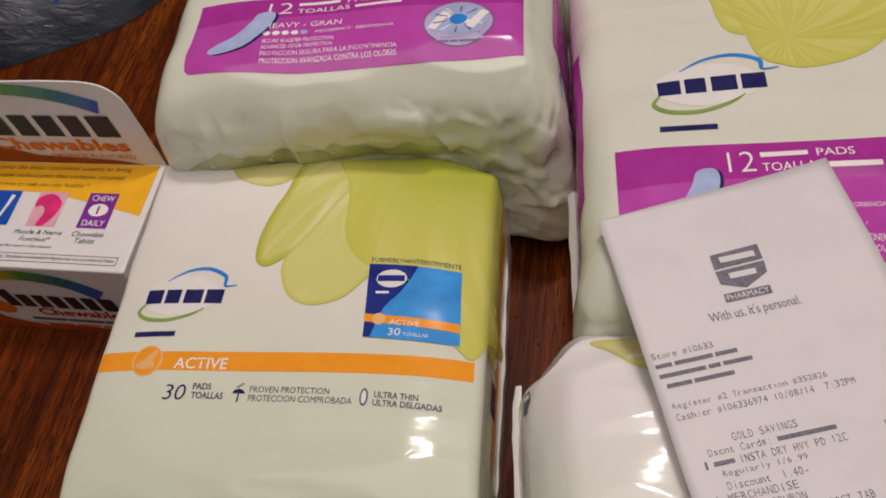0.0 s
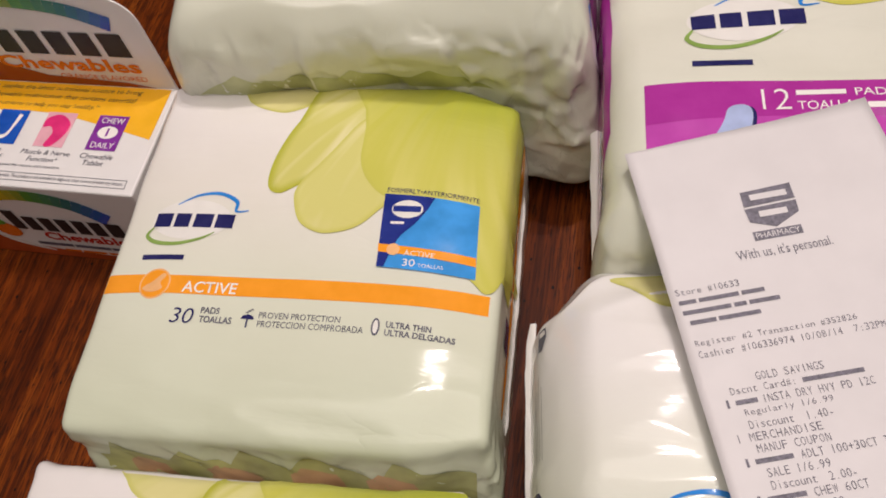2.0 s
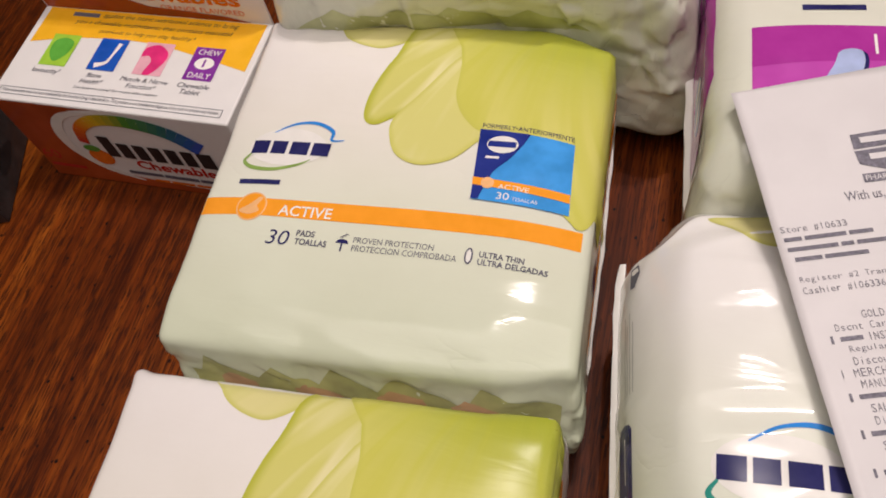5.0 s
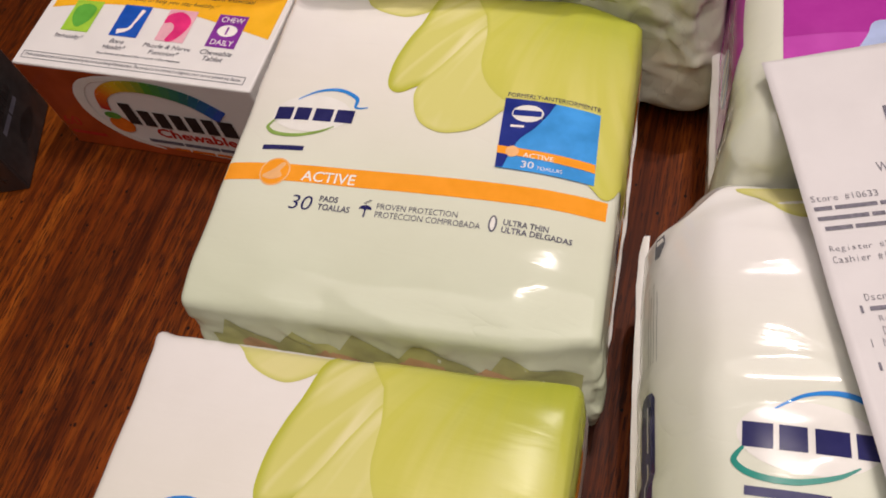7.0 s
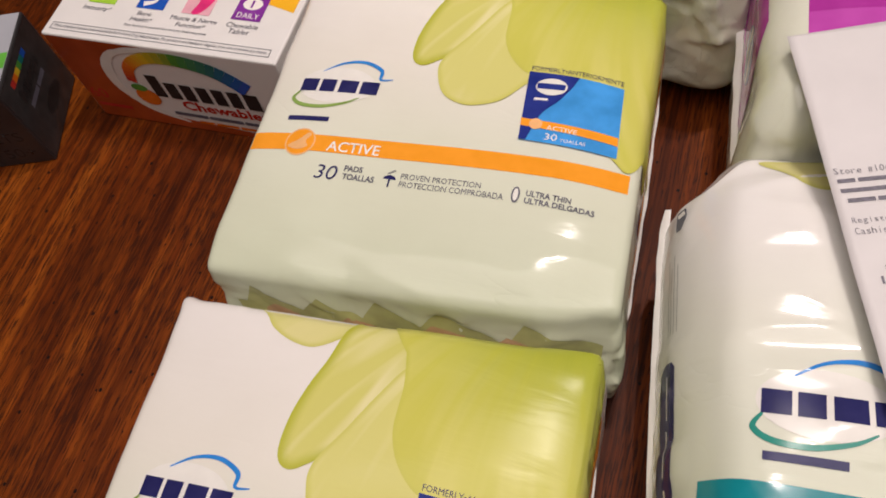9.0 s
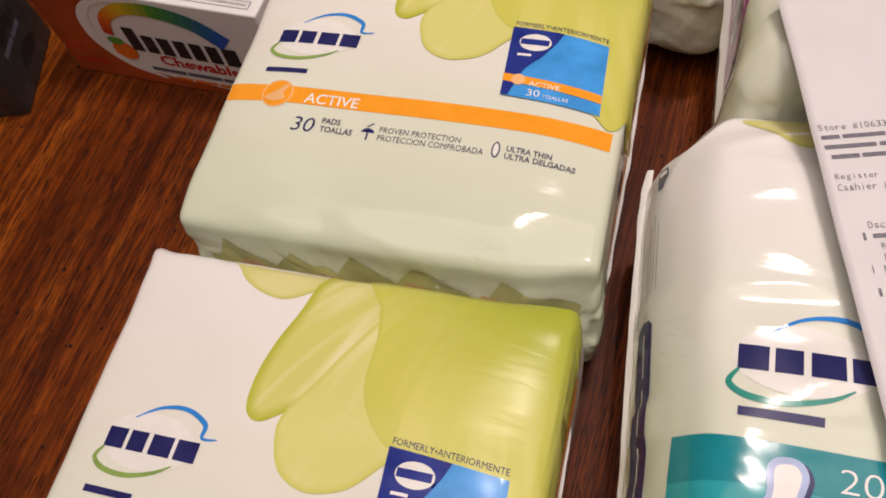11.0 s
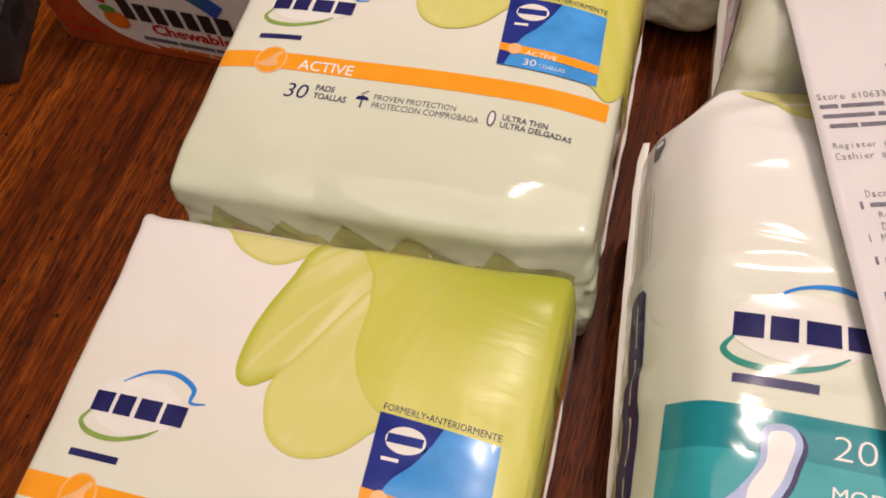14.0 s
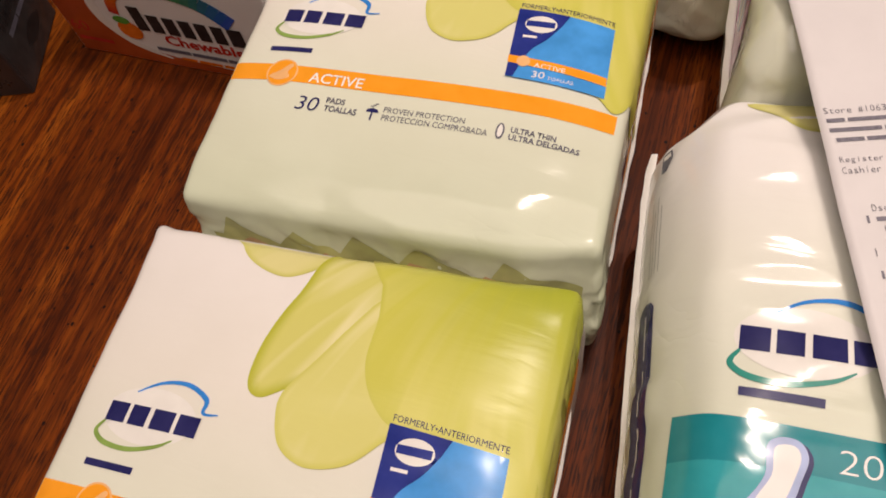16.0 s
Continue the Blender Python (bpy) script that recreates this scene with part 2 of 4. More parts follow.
M_OLIVE = ink("olive_film_ink", (0.42, 0.43, 0.17), vary=0.25, scale=60)
M_SAGE = ink("sage_olive_ink", (0.50, 0.53, 0.27), vary=0.2, scale=60)
M_TAN = ink("tan_film_ink", (0.54, 0.34, 0.18))
M_PAPER = plain("thermal_paper", (0.72, 0.69, 0.70), 0.55, 60, 0.03, 0.0004)
M_PRINT = ink("thermal_print", (0.17, 0.16, 0.20), rough=0.6, coat=0.0, vary=0.3, scale=900)
M_CARD = plain("coated_card", (0.82, 0.80, 0.79), 0.35, 50, 0.03)
M_WALL = plain("wall_paint", (0.80, 0.75, 0.68), 0.8, 3, 0.05)


# ---- mesh helpers ----
def part(name, data, material, parent=None, label="", smooth=True):
    """One mesh object from a bmesh or from (vertices, faces), under its thing."""
    me = bpy.data.meshes.new(name)
    if isinstance(data, tuple):
        me.from_pydata([tuple(v) for v in data[0]], [], [tuple(f) for f in data[1]])
    else:
        data.to_mesh(me)
        data.free()
    me.materials.append(material)
    me.polygons.foreach_set("use_smooth", [smooth] * len(me.polygons))
    me.update()
    ob = new(name, me)
    if parent:
        ob.parent = parent
    if label:
        ob["label"] = label
    return ob


def box_bm(x0, x1, y0, y1, z0, z1, bevel=0.0, segments=2):
    bm = bmesh.new()
    bmesh.ops.create_cube(bm, size=1)
    for v in bm.verts:
        v.co = Vector(((x0 + x1) / 2 + v.co.x * (x1 - x0), (y0 + y1) / 2 + v.co.y * (y1 - y0), (z0 + z1) / 2 + v.co.z * (z1 - z0)))
    if bevel:
        bmesh.ops.bevel(bm, geom=bm.edges[:], offset=bevel, segments=segments, affect="EDGES", profile=0.5)
    return bm


def empty(name, m, label, category, group=""):
    ob = new(name)
    ob.empty_display_size = 0.02
    ob.matrix_world = m
    return tagged(ob, label, category, group)


def rounded_grid(w, l, h, r, nx, ny, nz):
    """Vertices and quads of a box standing on z = 0, with all edges rounded to r, in a fine grid."""
    index, verts, faces = {}, [], []
    n = (nx, ny, nz)
    half = np.array((w / 2, l / 2, h / 2))

    def vert(i, j, k):
        key = (i, j, k)
        if key not in index:
            q = np.array((2 * i / nx - 1, 2 * j / ny - 1, 2 * k / nz - 1)) * half
            inner = np.clip(q, -(half - r), half - r)
            d = q - inner
            length = np.linalg.norm(d)
            if length > 1e-9:
                q = inner + d / length * r
            index[key] = len(verts)
            verts.append(q + (0, 0, h / 2))
        return index[key]

    for a, b, c in ((0, 1, 2), (1, 2, 0), (2, 0, 1)):
        for side in (0, n[c]):
            for i in range(n[a]):
                for j in range(n[b]):
                    quad = []
                    for di, dj in ((0, 0), (1, 0), (1, 1), (0, 1)):
                        p = [0, 0, 0]
                        p[a], p[b], p[c] = i + di, j + dj, side
                        quad.append(vert(*p))
                    faces.append(quad if side else quad[::-1])
    return np.array(verts), faces


def ridged(p, scale, seed):
    """Creases: sharp ridges of noise, 0 to 1."""
    return np.array([1 - abs(noise.noise(Vector((x * scale + seed, y * scale, z * scale)))) * 2 for x, y, z in p])


def soft(p, scale, seed):
    return np.array([noise.noise(Vector((x * scale + seed, y * scale, z * scale))) for x, y, z in p])


def facets(p, size, seed):
    """Flat leaning patches that meet in creases, as in crumpled film."""
    out = []
    for x, y, z in p:
        q = Vector((x / size + seed, y / size, z / size))
        q += noise.noise_vector(q * 0.9) * 0.35
        d, c = noise.voronoi(q)
        h = [(q - k).dot((noise.cell_vector(k * 37.7) - Vector((0.5, 0.5, 0.5))) * 2) for k in c[:2]]
        t = min(1.0, (d[1] - d[0]) / 0.14)
        out.append(h[0] * (0.5 + 0.5 * t) + h[1] * (0.5 - 0.5 * t))
    return np.clip(out, -0.6, 0.6)


def step(x, a, b):
    t = np.clip((x - a) / (b - a), 0, 1)
    return t * t * (3 - 2 * t)


def soft_pack(w, l, h, r, seed, bulge, end_wrinkle, top_wrinkle, shape=None, n=(110, 116, 44), slack=0.0012, droop=0.03, fold=(1, 1, 0.8), patch=0.021, small=0.5):
    """The filled film bag: a rounded block, puffed on top, creased at its two ends."""
    p, faces = rounded_grid(w, l, h, r, *n)
    x, y, z = p[:, 0] / (w / 2), p[:, 1] / (l / 2), p[:, 2] / h
    up = step(z, 0.25, 1.0)
    p[:, 2] += bulge * up * (1 - np.abs(x) ** 4) * (1 - np.abs(y) ** 5)
    end = step(np.abs(y), 0.90, 1.0) * (1 - step(z, 0.80, 1.0))
    side = step(np.abs(x), 0.92, 1.0) * (1 - step(z, 0.80, 1.0))
    q = p.copy()
    crease = facets(q * fold, patch, seed) * 1.1 + facets(q, patch * 0.48, seed + 7) * small
    p[:, 1] += np.sign(y) * end * crease * end_wrinkle
    p[:, 0] += np.sign(x) * side * crease * end_wrinkle * 0.15
    p[:, 2] += step(np.abs(y), 0.86, 1.0) * step(z, 0.3, 0.9) * crease * end_wrinkle * 0.22
    top = step(z, 0.85, 1.0)
    p[:, 2] += top * (soft(q * (1.0, 2.2, 1), 22, seed + 11) * slack + (ridged(q * (0.6, 1.8, 1), 40, seed + 5) - 0.55) * top_wrinkle * (0.35 + step(np.abs(y), 0.55, 1.0)))
    corner = step(np.abs(x), 0.80, 1.0) * step(np.abs(y), 0.80, 1.0)
    p[:, 2] -= corner * top * h * droop
    if shape is not None:
        p = shape(p, x, y, z)
    p[:, 2] = np.maximum(p[:, 2], 0.0)
    return p, faces


class Surface:
    """The skin of a thing, on which prints are laid."""

    def __init__(self, verts, faces):
        self.tree = BVHTree.FromPolygons([tuple(v) for v in verts], [tuple(f) for f in faces])

    def lay(self, a, b, lift, way):
        """The place of print point (a, b): from above, or from the side of lower or higher x, or from the end of lower y."""
        if way == "top":
            start, d = Vector((a, b, 1)), Vector((0, 0, -1))
        elif way == "left":
            start, d = Vector((-1, a, b)), Vector((1, 0, 0))
        elif way == "right":
            start, d = Vector((1, a, b)), Vector((-1, 0, 0))
        else:
            start, d = Vector((a, -1, b)), Vector((0, 1, 0))
        hit, normal, _, _ = self.tree.ray_cast(start, d)
        if hit is None:
            hit, normal, _, _ = self.tree.find_nearest(start + d * (1 - 0.05 if way == "top" else 0.9))
        if normal.dot(d) > 0:
            normal = -normal
        return hit + normal * lift


def smooth_line(pts, n=8, closed=True):
    """A smooth curve through the points."""
    out, k = [], len(pts)
    for i in range(k if closed else k - 1):
        p = [Vector(pts[(i + j) % k] if closed else pts[min(max(i + j, 0), k - 1)]) for j in (-1, 0, 1, 2)]
        for s in range(n):
            t = s / n
            out.append(0.5 * (2 * p[1] + (p[2] - p[0]) * t + (2 * p[0] - 5 * p[1] + 4 * p[2] - p[3]) * t * t + (3 * p[1] - p[0] - 3 * p[2] + p[3]) * t ** 3))
    if not closed:
        out.append(Vector(pts[-1]))
    return [(v.x, v.y) for v in out]


def fill(outline, cell):
    """Triangles inside an outline, fine enough to follow a soft surface."""
    xs, ys = [p[0] for p in outline], [p[1] for p in outline]
    dense = []
    for i, p in enumerate(outline):
        q = outline[(i + 1) % len(outline)]
        k = max(1, int(math.dist(p, q) / cell))
        dense += [(p[0] + (q[0] - p[0]) * s / k, p[1] + (q[1] - p[1]) * s / k) for s in range(k)]
    m = len(dense)

    def inside(x, y):
        c = False
        for i in range(m):
            (x1, y1), (x2, y2) = dense[i], dense[i - 1]
            if (y1 > y) != (y2 > y) and x < (x2 - x1) * (y - y1) / (y2 - y1) + x1:
                c = not c
        return c

    pts = [Vector(p) for p in dense]
    for i in range(1, int((max(xs) - min(xs)) / cell) + 1):
        for j in range(1, int((max(ys) - min(ys)) / cell) + 1):
            x, y = min(xs) + i * cell, min(ys) + j * cell
            if inside(x, y):
                pts.append(Vector((x, y)))
    v, _, f, *_ = geometry.delaunay_2d_cdt(pts, [(i, (i + 1) % m) for i in range(m)], [], 1, 1e-7)
    return [tuple(p) for p in v], f


def printed(name, surface, outline, material, parent, layer=1, way="top", cell=0.0022, label=""):
    v, f = fill(outline, cell)
    ob = part(name, ([surface.lay(x, y, 0.00007 * layer + 0.00012, way) for x, y in v], f), material, parent, label)
    if "petal" in name:
        # how far each point lies inside the outline, for the print's rim
        a = np.array(outline)
        d = np.roll(a, -1, 0) - a
        long = np.maximum((d ** 2).sum(1), 1e-12)
        inside = []
        for p in np.array(v):
            t = np.clip(((p - a) * d).sum(1) / long, 0, 1)
            inside.append(float(np.sqrt((((a + d * t[:, None]) - p) ** 2).sum(1).min())))
        ob.data.attributes.new("edge", "FLOAT", "POINT").data.foreach_set("value", inside)
    return ob


class Shifted:
    """A skin whose prints on one side are widened from an anchor, turned about the origin or a point, stretched and moved."""

    def __init__(self, skin, about=(0, 0), turn=0.0, stretch=1.0, move=(0, 0), side="top", wide=1.0, anchor=(0, 0)):
        self.skin, self.about, self.c, self.s = skin, about, math.cos(radians(turn)), math.sin(radians(turn))
        self.stretch, self.move, self.side, self.wide, self.anchor = stretch, move, side, wide, anchor

    def lay(self, a, b, lift, way):
        if way == self.side:
            x, y = self.anchor[1] + (a - self.anchor[0]) * self.wide - self.about[0], (b - self.about[1]) * self.stretch
            a, b = self.about[0] + x * self.c - y * self.s + self.move[0], self.about[1] + x * self.s + y * self.c + self.move[1]
        return self.skin.lay(a, b, lift, way)


def rect(x0, y0, x1, y1):
    return [(x0, y0), (x1, y0), (x1, y1), (x0, y1)]


def ring(cx, cy, rx, ry, n=28, a0=0, a1=360):
    return [(cx + rx * math.cos(radians(a0 + (a1 - a0) * i / n)), cy + ry * math.sin(radians(a0 + (a1 - a0) * i / n))) for i in range(n)]


def stroke(pts, widths):
    """The outline of a brush stroke along points, with a width at each of them."""
    line = smooth_line(pts, 8, False)
    left, right = [], []
    for i, p in enumerate(line):
        a, b = Vector(line[max(i - 1, 0)]), Vector(line[min(i + 1, len(line) - 1)])
        d = (b - a).normalized()
        f = i / (len(line) - 1) * (len(widths) - 1)
        k = min(int(f), len(widths) - 2)
        w = (widths[k] + (widths[k + 1] - widths[k]) * (f - k)) / 2
        left.append((p[0] - d.y * w, p[1] + d.x * w))
        right.append((p[0] + d.y * w, p[1] - d.x * w))
    return left + right[::-1]


GLYPHS = {}


def glyphs(text, shear=0.0, bold=0.0):
    """The letters of a line as flat triangles, scaled into the unit square."""
    if (text, shear, bold) not in GLYPHS:
        data = bpy.data.curves.new("line", "FONT")
        data.body, data.resolution_u, data.shear, data.fill_mode = text, 4 if len(text) < 9 else 2, shear, "FRONT"
        data.offset = bold
        ob = bpy.data.objects.new("line", data)
        scene.collection.objects.link(ob)
        bpy.context.view_layer.update()
        me = bpy.data.meshes.new_from_object(ob.evaluated_get(bpy.context.evaluated_depsgraph_get()))
        v = np.array([w.co[:2] for w in me.vertices])
        f = [tuple(q.vertices) for q in me.polygons]
        bpy.data.objects.remove(ob)
        bpy.data.curves.remove(data)
        bpy.data.meshes.remove(me)
        lo, hi = v.min(0), v.max(0)
        GLYPHS[text, shear, bold] = ((v - lo) / (hi - lo), f)
    return GLYPHS[text, shear, bold]


LETTERS = {}


def till_glyphs(text):
    """A line in the even pitch of a till printer: every letter is fitted to a cell of the same width."""
    verts, faces = [], []
    for i, c in enumerate(text):
        if c == " ":
            continue
        if c not in LETTERS:
            data = bpy.data.curves.new("letter", "FONT")
            data.body, data.resolution_u, data.fill_mode, data.offset = c, 2, "FRONT", -0.008
            ob = bpy.data.objects.new("letter", data)
            scene.collection.objects.link(ob)
            bpy.context.view_layer.update()
            me = bpy.data.meshes.new_from_object(ob.evaluated_get(bpy.context.evaluated_depsgraph_get()))
            v = np.array([w.co[:2] for w in me.vertices])
            f = [tuple(q.vertices) for q in me.polygons]
            bpy.data.objects.remove(ob)
            bpy.data.curves.remove(data)
            bpy.data.meshes.remove(me)
            lo, hi = v[:, 0].min(), v[:, 0].max()
            wide = hi - lo
            v[:, 0] = (v[:, 0] - (lo + hi) / 2) * min(1.35, 0.46 / wide if wide > 0.2 else 1.0)
            LETTERS[c] = (v, f)
        v, f = LETTERS[c]
        k = len(verts)
        verts += [(a + 0.6 * i, b) for a, b in v]
        faces += [tuple(k + q for q in g) for g in f]
    v = np.array(verts)
    lo, hi = v.min(0), v.max(0)
    return (v - lo) / (hi - lo), faces


def lettering(surface, text, box, material, parent, layer=2, way="top", shear=0.0, tilt=0.0, flip=False, bold=0.0, till=False):
    """One printed line of letters, fitted into a box (x0, y0, x1, y1); tilt lifts its far end by that many metres."""
    v, f = till_glyphs(text) if till else glyphs(text, shear, bold)
    x0, y0, x1, y1 = box
    flat = [(x0 + ((1 - a) if flip else a) * (x1 - x0), y0 + b * (y1 - y0) + a * tilt) for a, b in v]
    todo = [(q[0], q[i], q[i + 1]) for q in f for i in range(1, len(q) - 1)]
    faces, middle = [], {}
    while todo:
        t = todo.pop()
        e = max(((t[i], t[(i + 1) % 3], t[(i + 2) % 3]) for i in range(3)), key=lambda k: math.dist(flat[k[0]], flat[k[1]]))
        if math.dist(flat[e[0]], flat[e[1]]) < 0.0022:
            faces.append(t)
            continue
        key = (min(e[0], e[1]), max(e[0], e[1]))
        if key not in middle:
            middle[key] = len(flat)
            flat.append(((flat[e[0]][0] + flat[e[1]][0]) / 2, (flat[e[0]][1] + flat[e[1]][1]) / 2))
        todo += [(e[0], middle[key], e[2]), (middle[key], e[1], e[2])]
    out = [surface.lay(a, b, 0.00007 * layer + 0.00012, way) for a, b in flat]
    return part("lettering", (out, faces), material, parent)


def bars(surface, box, counts, material, parent, layer=2, way="top", gap=0.25, tilt=0.0):
    """Plain bars in place of writing: one for each word, as long as its count of letters."""
    x0, y0, x1, y1 = box
    total = sum(counts) + gap * 2 * (len(counts) - 1)
    x = x0
    for c in counts:
        w = (x1 - x0) * c / total
        lift = tilt * (x - x0) / (x1 - x0)
        rise = tilt * w / (x1 - x0)
        printed("word_bar", surface, [(x, y0 + lift), (x + w, y0 + lift + rise), (x + w, y1 + lift + rise), (x, y1 + lift)], material, parent, layer, way, 0.004)
        x += w + (x1 - x0) * gap * 2 / total


# ---- the setting ----
floor = tagged(part("floor", box_bm(-2.2, 2.4, -2.0, 2.6, -0.79, -0.74), plain("floor_boards", (0.25, 0.16, 0.09), 0.5)), "plain brown floor under the table", "floor", kind="structure")
ceiling = tagged(part("ceiling", box_bm(-2.2, 2.4, -2.0, 2.6, 1.66, 1.72), plain("ceiling_paint", (0.8, 0.77, 0.72), 0.9)), "plain white painted ceiling", "ceiling", kind="structure")
for name, b in (("wall_north", (-2.2, 2.4, 2.6, 2.7)), ("wall_south", (-2.2, 2.4, -2.1, -2.0)), ("wall_west", (-2.3, -2.2, -2.1, 2.7)), ("wall_east", (2.4, 2.5, -2.1, 2.7))):
    tagged(part(name, box_bm(*b, -0.79, 1.72), M_WALL), "plain cream painted wall", "wall", kind="structure")

table = empty("dining_table", pose(0, 0.25, -0.74), "dark-stained oak dining table with open grain and small pits", "table")
part("tabletop", box_bm(-0.75, 0.75, -0.45, 0.55, 0.71, 0.74, 0.004), M_WOOD, table)
for sx in (-0.66, 0.66):
    for sy in (-0.37, 0.47):
        part("leg", box_bm(sx - 0.035, sx + 0.035, sy - 0.035, sy + 0.035, 0.0, 0.71, 0.004), M_WOOD, table)

# ---- the packs of pads ----
def brand_mark(s, parent, x, y, k, line, layer=1, way="top"):
    """An oval swoosh round four plain blocks; (x, y) is the lower left of the blocks, k their length."""
    def at(pts):
        return [(x + a * k, y + b * k) for a, b in pts]
    printed("mark_halo", s, at(ring(0.45, 0.14, 0.49, 0.27, 32)), M_HALO, parent, layer)
    printed("mark_swoosh", s, at(stroke([(0.22, 0.34), (0.45, 0.47), (0.72, 0.50), (0.95, 0.40), (0.97, 0.27), (1.12, 0.28)], [0.012, 0.03, 0.045, 0.05, 0.03, 0.012])), M_SKY, parent, layer + 1, cell=0.002)
    printed("mark_swoosh", s, at(stroke([(0.01, 0.03), (-0.05, -0.08), (0.08, -0.17), (0.35, -0.19), (0.62, -0.12), (0.78, -0.03)], [0.02, 0.045, 0.05, 0.045, 0.035, 0.012])), line, parent, layer + 1, cell=0.002)
    for a, b, in ((0.0, 0.21), (0.25, 0.44), (0.49, 0.72), (0.76, 0.98)):
        printed("mark_block", s, at(rect(a, 0.03, b, 0.22)), M_NAVY, parent, layer + 2, cell=0.002)


def seam_fin(name, pts, width, parent, material, seed, down=0.3, label=""):
    """The sealed fin of a bag: a thin wavy ribbon along points, standing out sideways."""
    line = []
    for i in range(len(pts) - 1):
        for s in range(14):
            line.append(Vector(pts[i]).lerp(Vector(pts[i + 1]), s / 14))
    line.append(Vector(pts[-1]))
    verts, faces = [], []
    sign = 1 if width > 0 else -1
    for i, p in enumerate(line):
        wob = noise.noise(Vector((i * 0.23, seed, 0))) * 0.0014
        edge = width * (1 + 0.30 * noise.noise(Vector((i * 0.31, seed + 5, 0))))
        edge *= min(1.0, (i + 0.5) / 5, (len(line) - 0.5 - i) / 5)
        a, b = p + Vector((-sign * 0.002, 0, 0)), p + Vector((edge, 0, -down * abs(edge) + wob))
        verts += [a, b, b + Vector((0, 0, -0.0006)), a + Vector((0, 0, -0.0006))]
    for i in range(len(line) - 1):
        k = 4 * i
        faces += [(k, k + 4, k + 5, k + 1), (k + 1, k + 5, k + 6, k + 2), (k + 2, k + 6, k + 7, k + 3)]
    return part(name, (verts, faces), material, parent, label)


def active_pack(m, seed, half_top, pull, rise, label):
    """A flat pack of thirty thin pads: cream film with a green flower and an orange band."""
    l = 0.076 + half_top
    off = (half_top - 0.076) / 2

    def shape(p, x, y, z):
        p[:, 1] += off
        right = step(x, 0.55, 1.0)
        p[:, 1] -= np.where(y > 0, pull, -0.007) * right * step(np.abs(y), 0.6, 1.0)
        p[:, 2] -= right * step(z, 0.4, 1) * (0.002 if pull > 0 else 0.0)
        front = step(-y, 0.82, 1.0)
        p[:, 2] -= front * step(z, 0.45, 1.0) * 0.0028
        p[:, 1] -= front * 0.0015
        p[:, 2] += rise * x * step(z, 0.4, 1.0)
        p[:, 0] -= step(x, 0.75, 1.0) * (0.0014 + 0.0016 * step(z, 0.30, 1.0))
        ear = step(-x, 0.90, 1.0) * step(y, 0.90, 1.0) * step(z, 0.6, 1.0)
        p[:, 0] -= ear * 0.0022
        p[:, 1] += ear * 0.0022
        p[:, 2] -= ear * 0.0020
        p[:, 1] += np.sign(y) * step(np.abs(y), 0.9, 1.0) * (1 - step(z, 0.25, 1.0)) * 0.007
        # loose crumpled tip of film at the front corner
        tip = step(x, 0.80, 1.0) * step(-y, 0.80, 1.0) * np.exp(-((z - 0.50) / 0.26) ** 2)
        rough = facets(p, 0.009, seed + 2)
        p[:, 0] += tip * (0.0015 + 0.003 * rough)
        p[:, 1] -= tip * (0.0050 + 0.004 * rough)
        return p

    pack = empty("pad_pack", m, label, "pad pack", "packs of pads on the table")
    v, f = soft_pack(0.151, l, 0.0700, 0.0038, seed, 0.0045, 0.0020, 0.0006, shape, droop=0.0)
    s = Surface(v, f)
    part("bag", (v, f), M_ACTIVE, pack)
    seam_fin("seam", [(0.0712, -0.074, 0.020), (0.0726, -0.05, 0.025), (0.0730, 0.0, 0.027), (0.0725, half_top - 0.010, 0.029)], 0.0022, pack, M_SEAM, seed, label="white heat-sealed side fin")
    printed("side_stripe", s, smooth_line([(-0.05, 0.040), (-0.02, 0.036), (0.02, 0.038), (half_top - 0.016, 0.038), (half_top - 0.012, 0.047), (0.03, 0.0460), (0.01, 0.044), (-0.02, 0.042), (-0.05, 0.043)], 4), M_ORANGE, pack, 5, "right", label="orange stripe on the side")
    printed("side_mark", s, [(-0.030, 0.040), (-0.018, 0.041), (-0.017, 0.050), (-0.029, 0.049)], M_NAVY, pack, 6, "right", 0.003)
    # film end: a flat olive area with uneven triangular peaks, tan patches over it
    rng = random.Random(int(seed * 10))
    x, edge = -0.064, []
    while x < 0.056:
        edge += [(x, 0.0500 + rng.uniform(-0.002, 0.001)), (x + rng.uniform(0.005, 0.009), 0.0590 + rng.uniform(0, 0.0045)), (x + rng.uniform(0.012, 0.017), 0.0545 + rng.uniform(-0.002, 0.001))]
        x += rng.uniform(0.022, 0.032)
    printed("end_olive", s, [(-0.066, 0.004), (0.066, 0.004), (0.068, 0.048)] + edge[::-1] + [(-0.068, 0.048)], M_OLIVE, pack, 1, "front", 0.002, "olive area with uneven peaks on the film end")
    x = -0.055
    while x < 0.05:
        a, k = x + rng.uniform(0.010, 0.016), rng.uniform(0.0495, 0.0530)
        printed("end_tan", s, [(x, 0.030), (a + 0.004, 0.030), (a, k - 0.004), (x + 0.003, k), (x - 0.002, k - 0.005)], M_TAN, pack, 2, "front", 0.002, "tan patch on the film end")
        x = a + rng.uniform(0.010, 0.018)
    printed("side_fold", s, rect(-0.012, 0.046, half_top - 0.002, 0.0700 + rise), M_PETAL_DEEP, pack, 3, "right", label="green print folded over the side")
    # flower
    t = half_top + 0.0006
    printed("petal", s, smooth_line([(-0.041, t), (-0.0395, 0.066), (-0.0350, 0.0615), (-0.0270, 0.0580), (-0.0191, 0.0575), (-0.010, 0.063), (-0.002, t)], 4), M_PETAL_PALE, pack, 1, label="pale green printed petal")
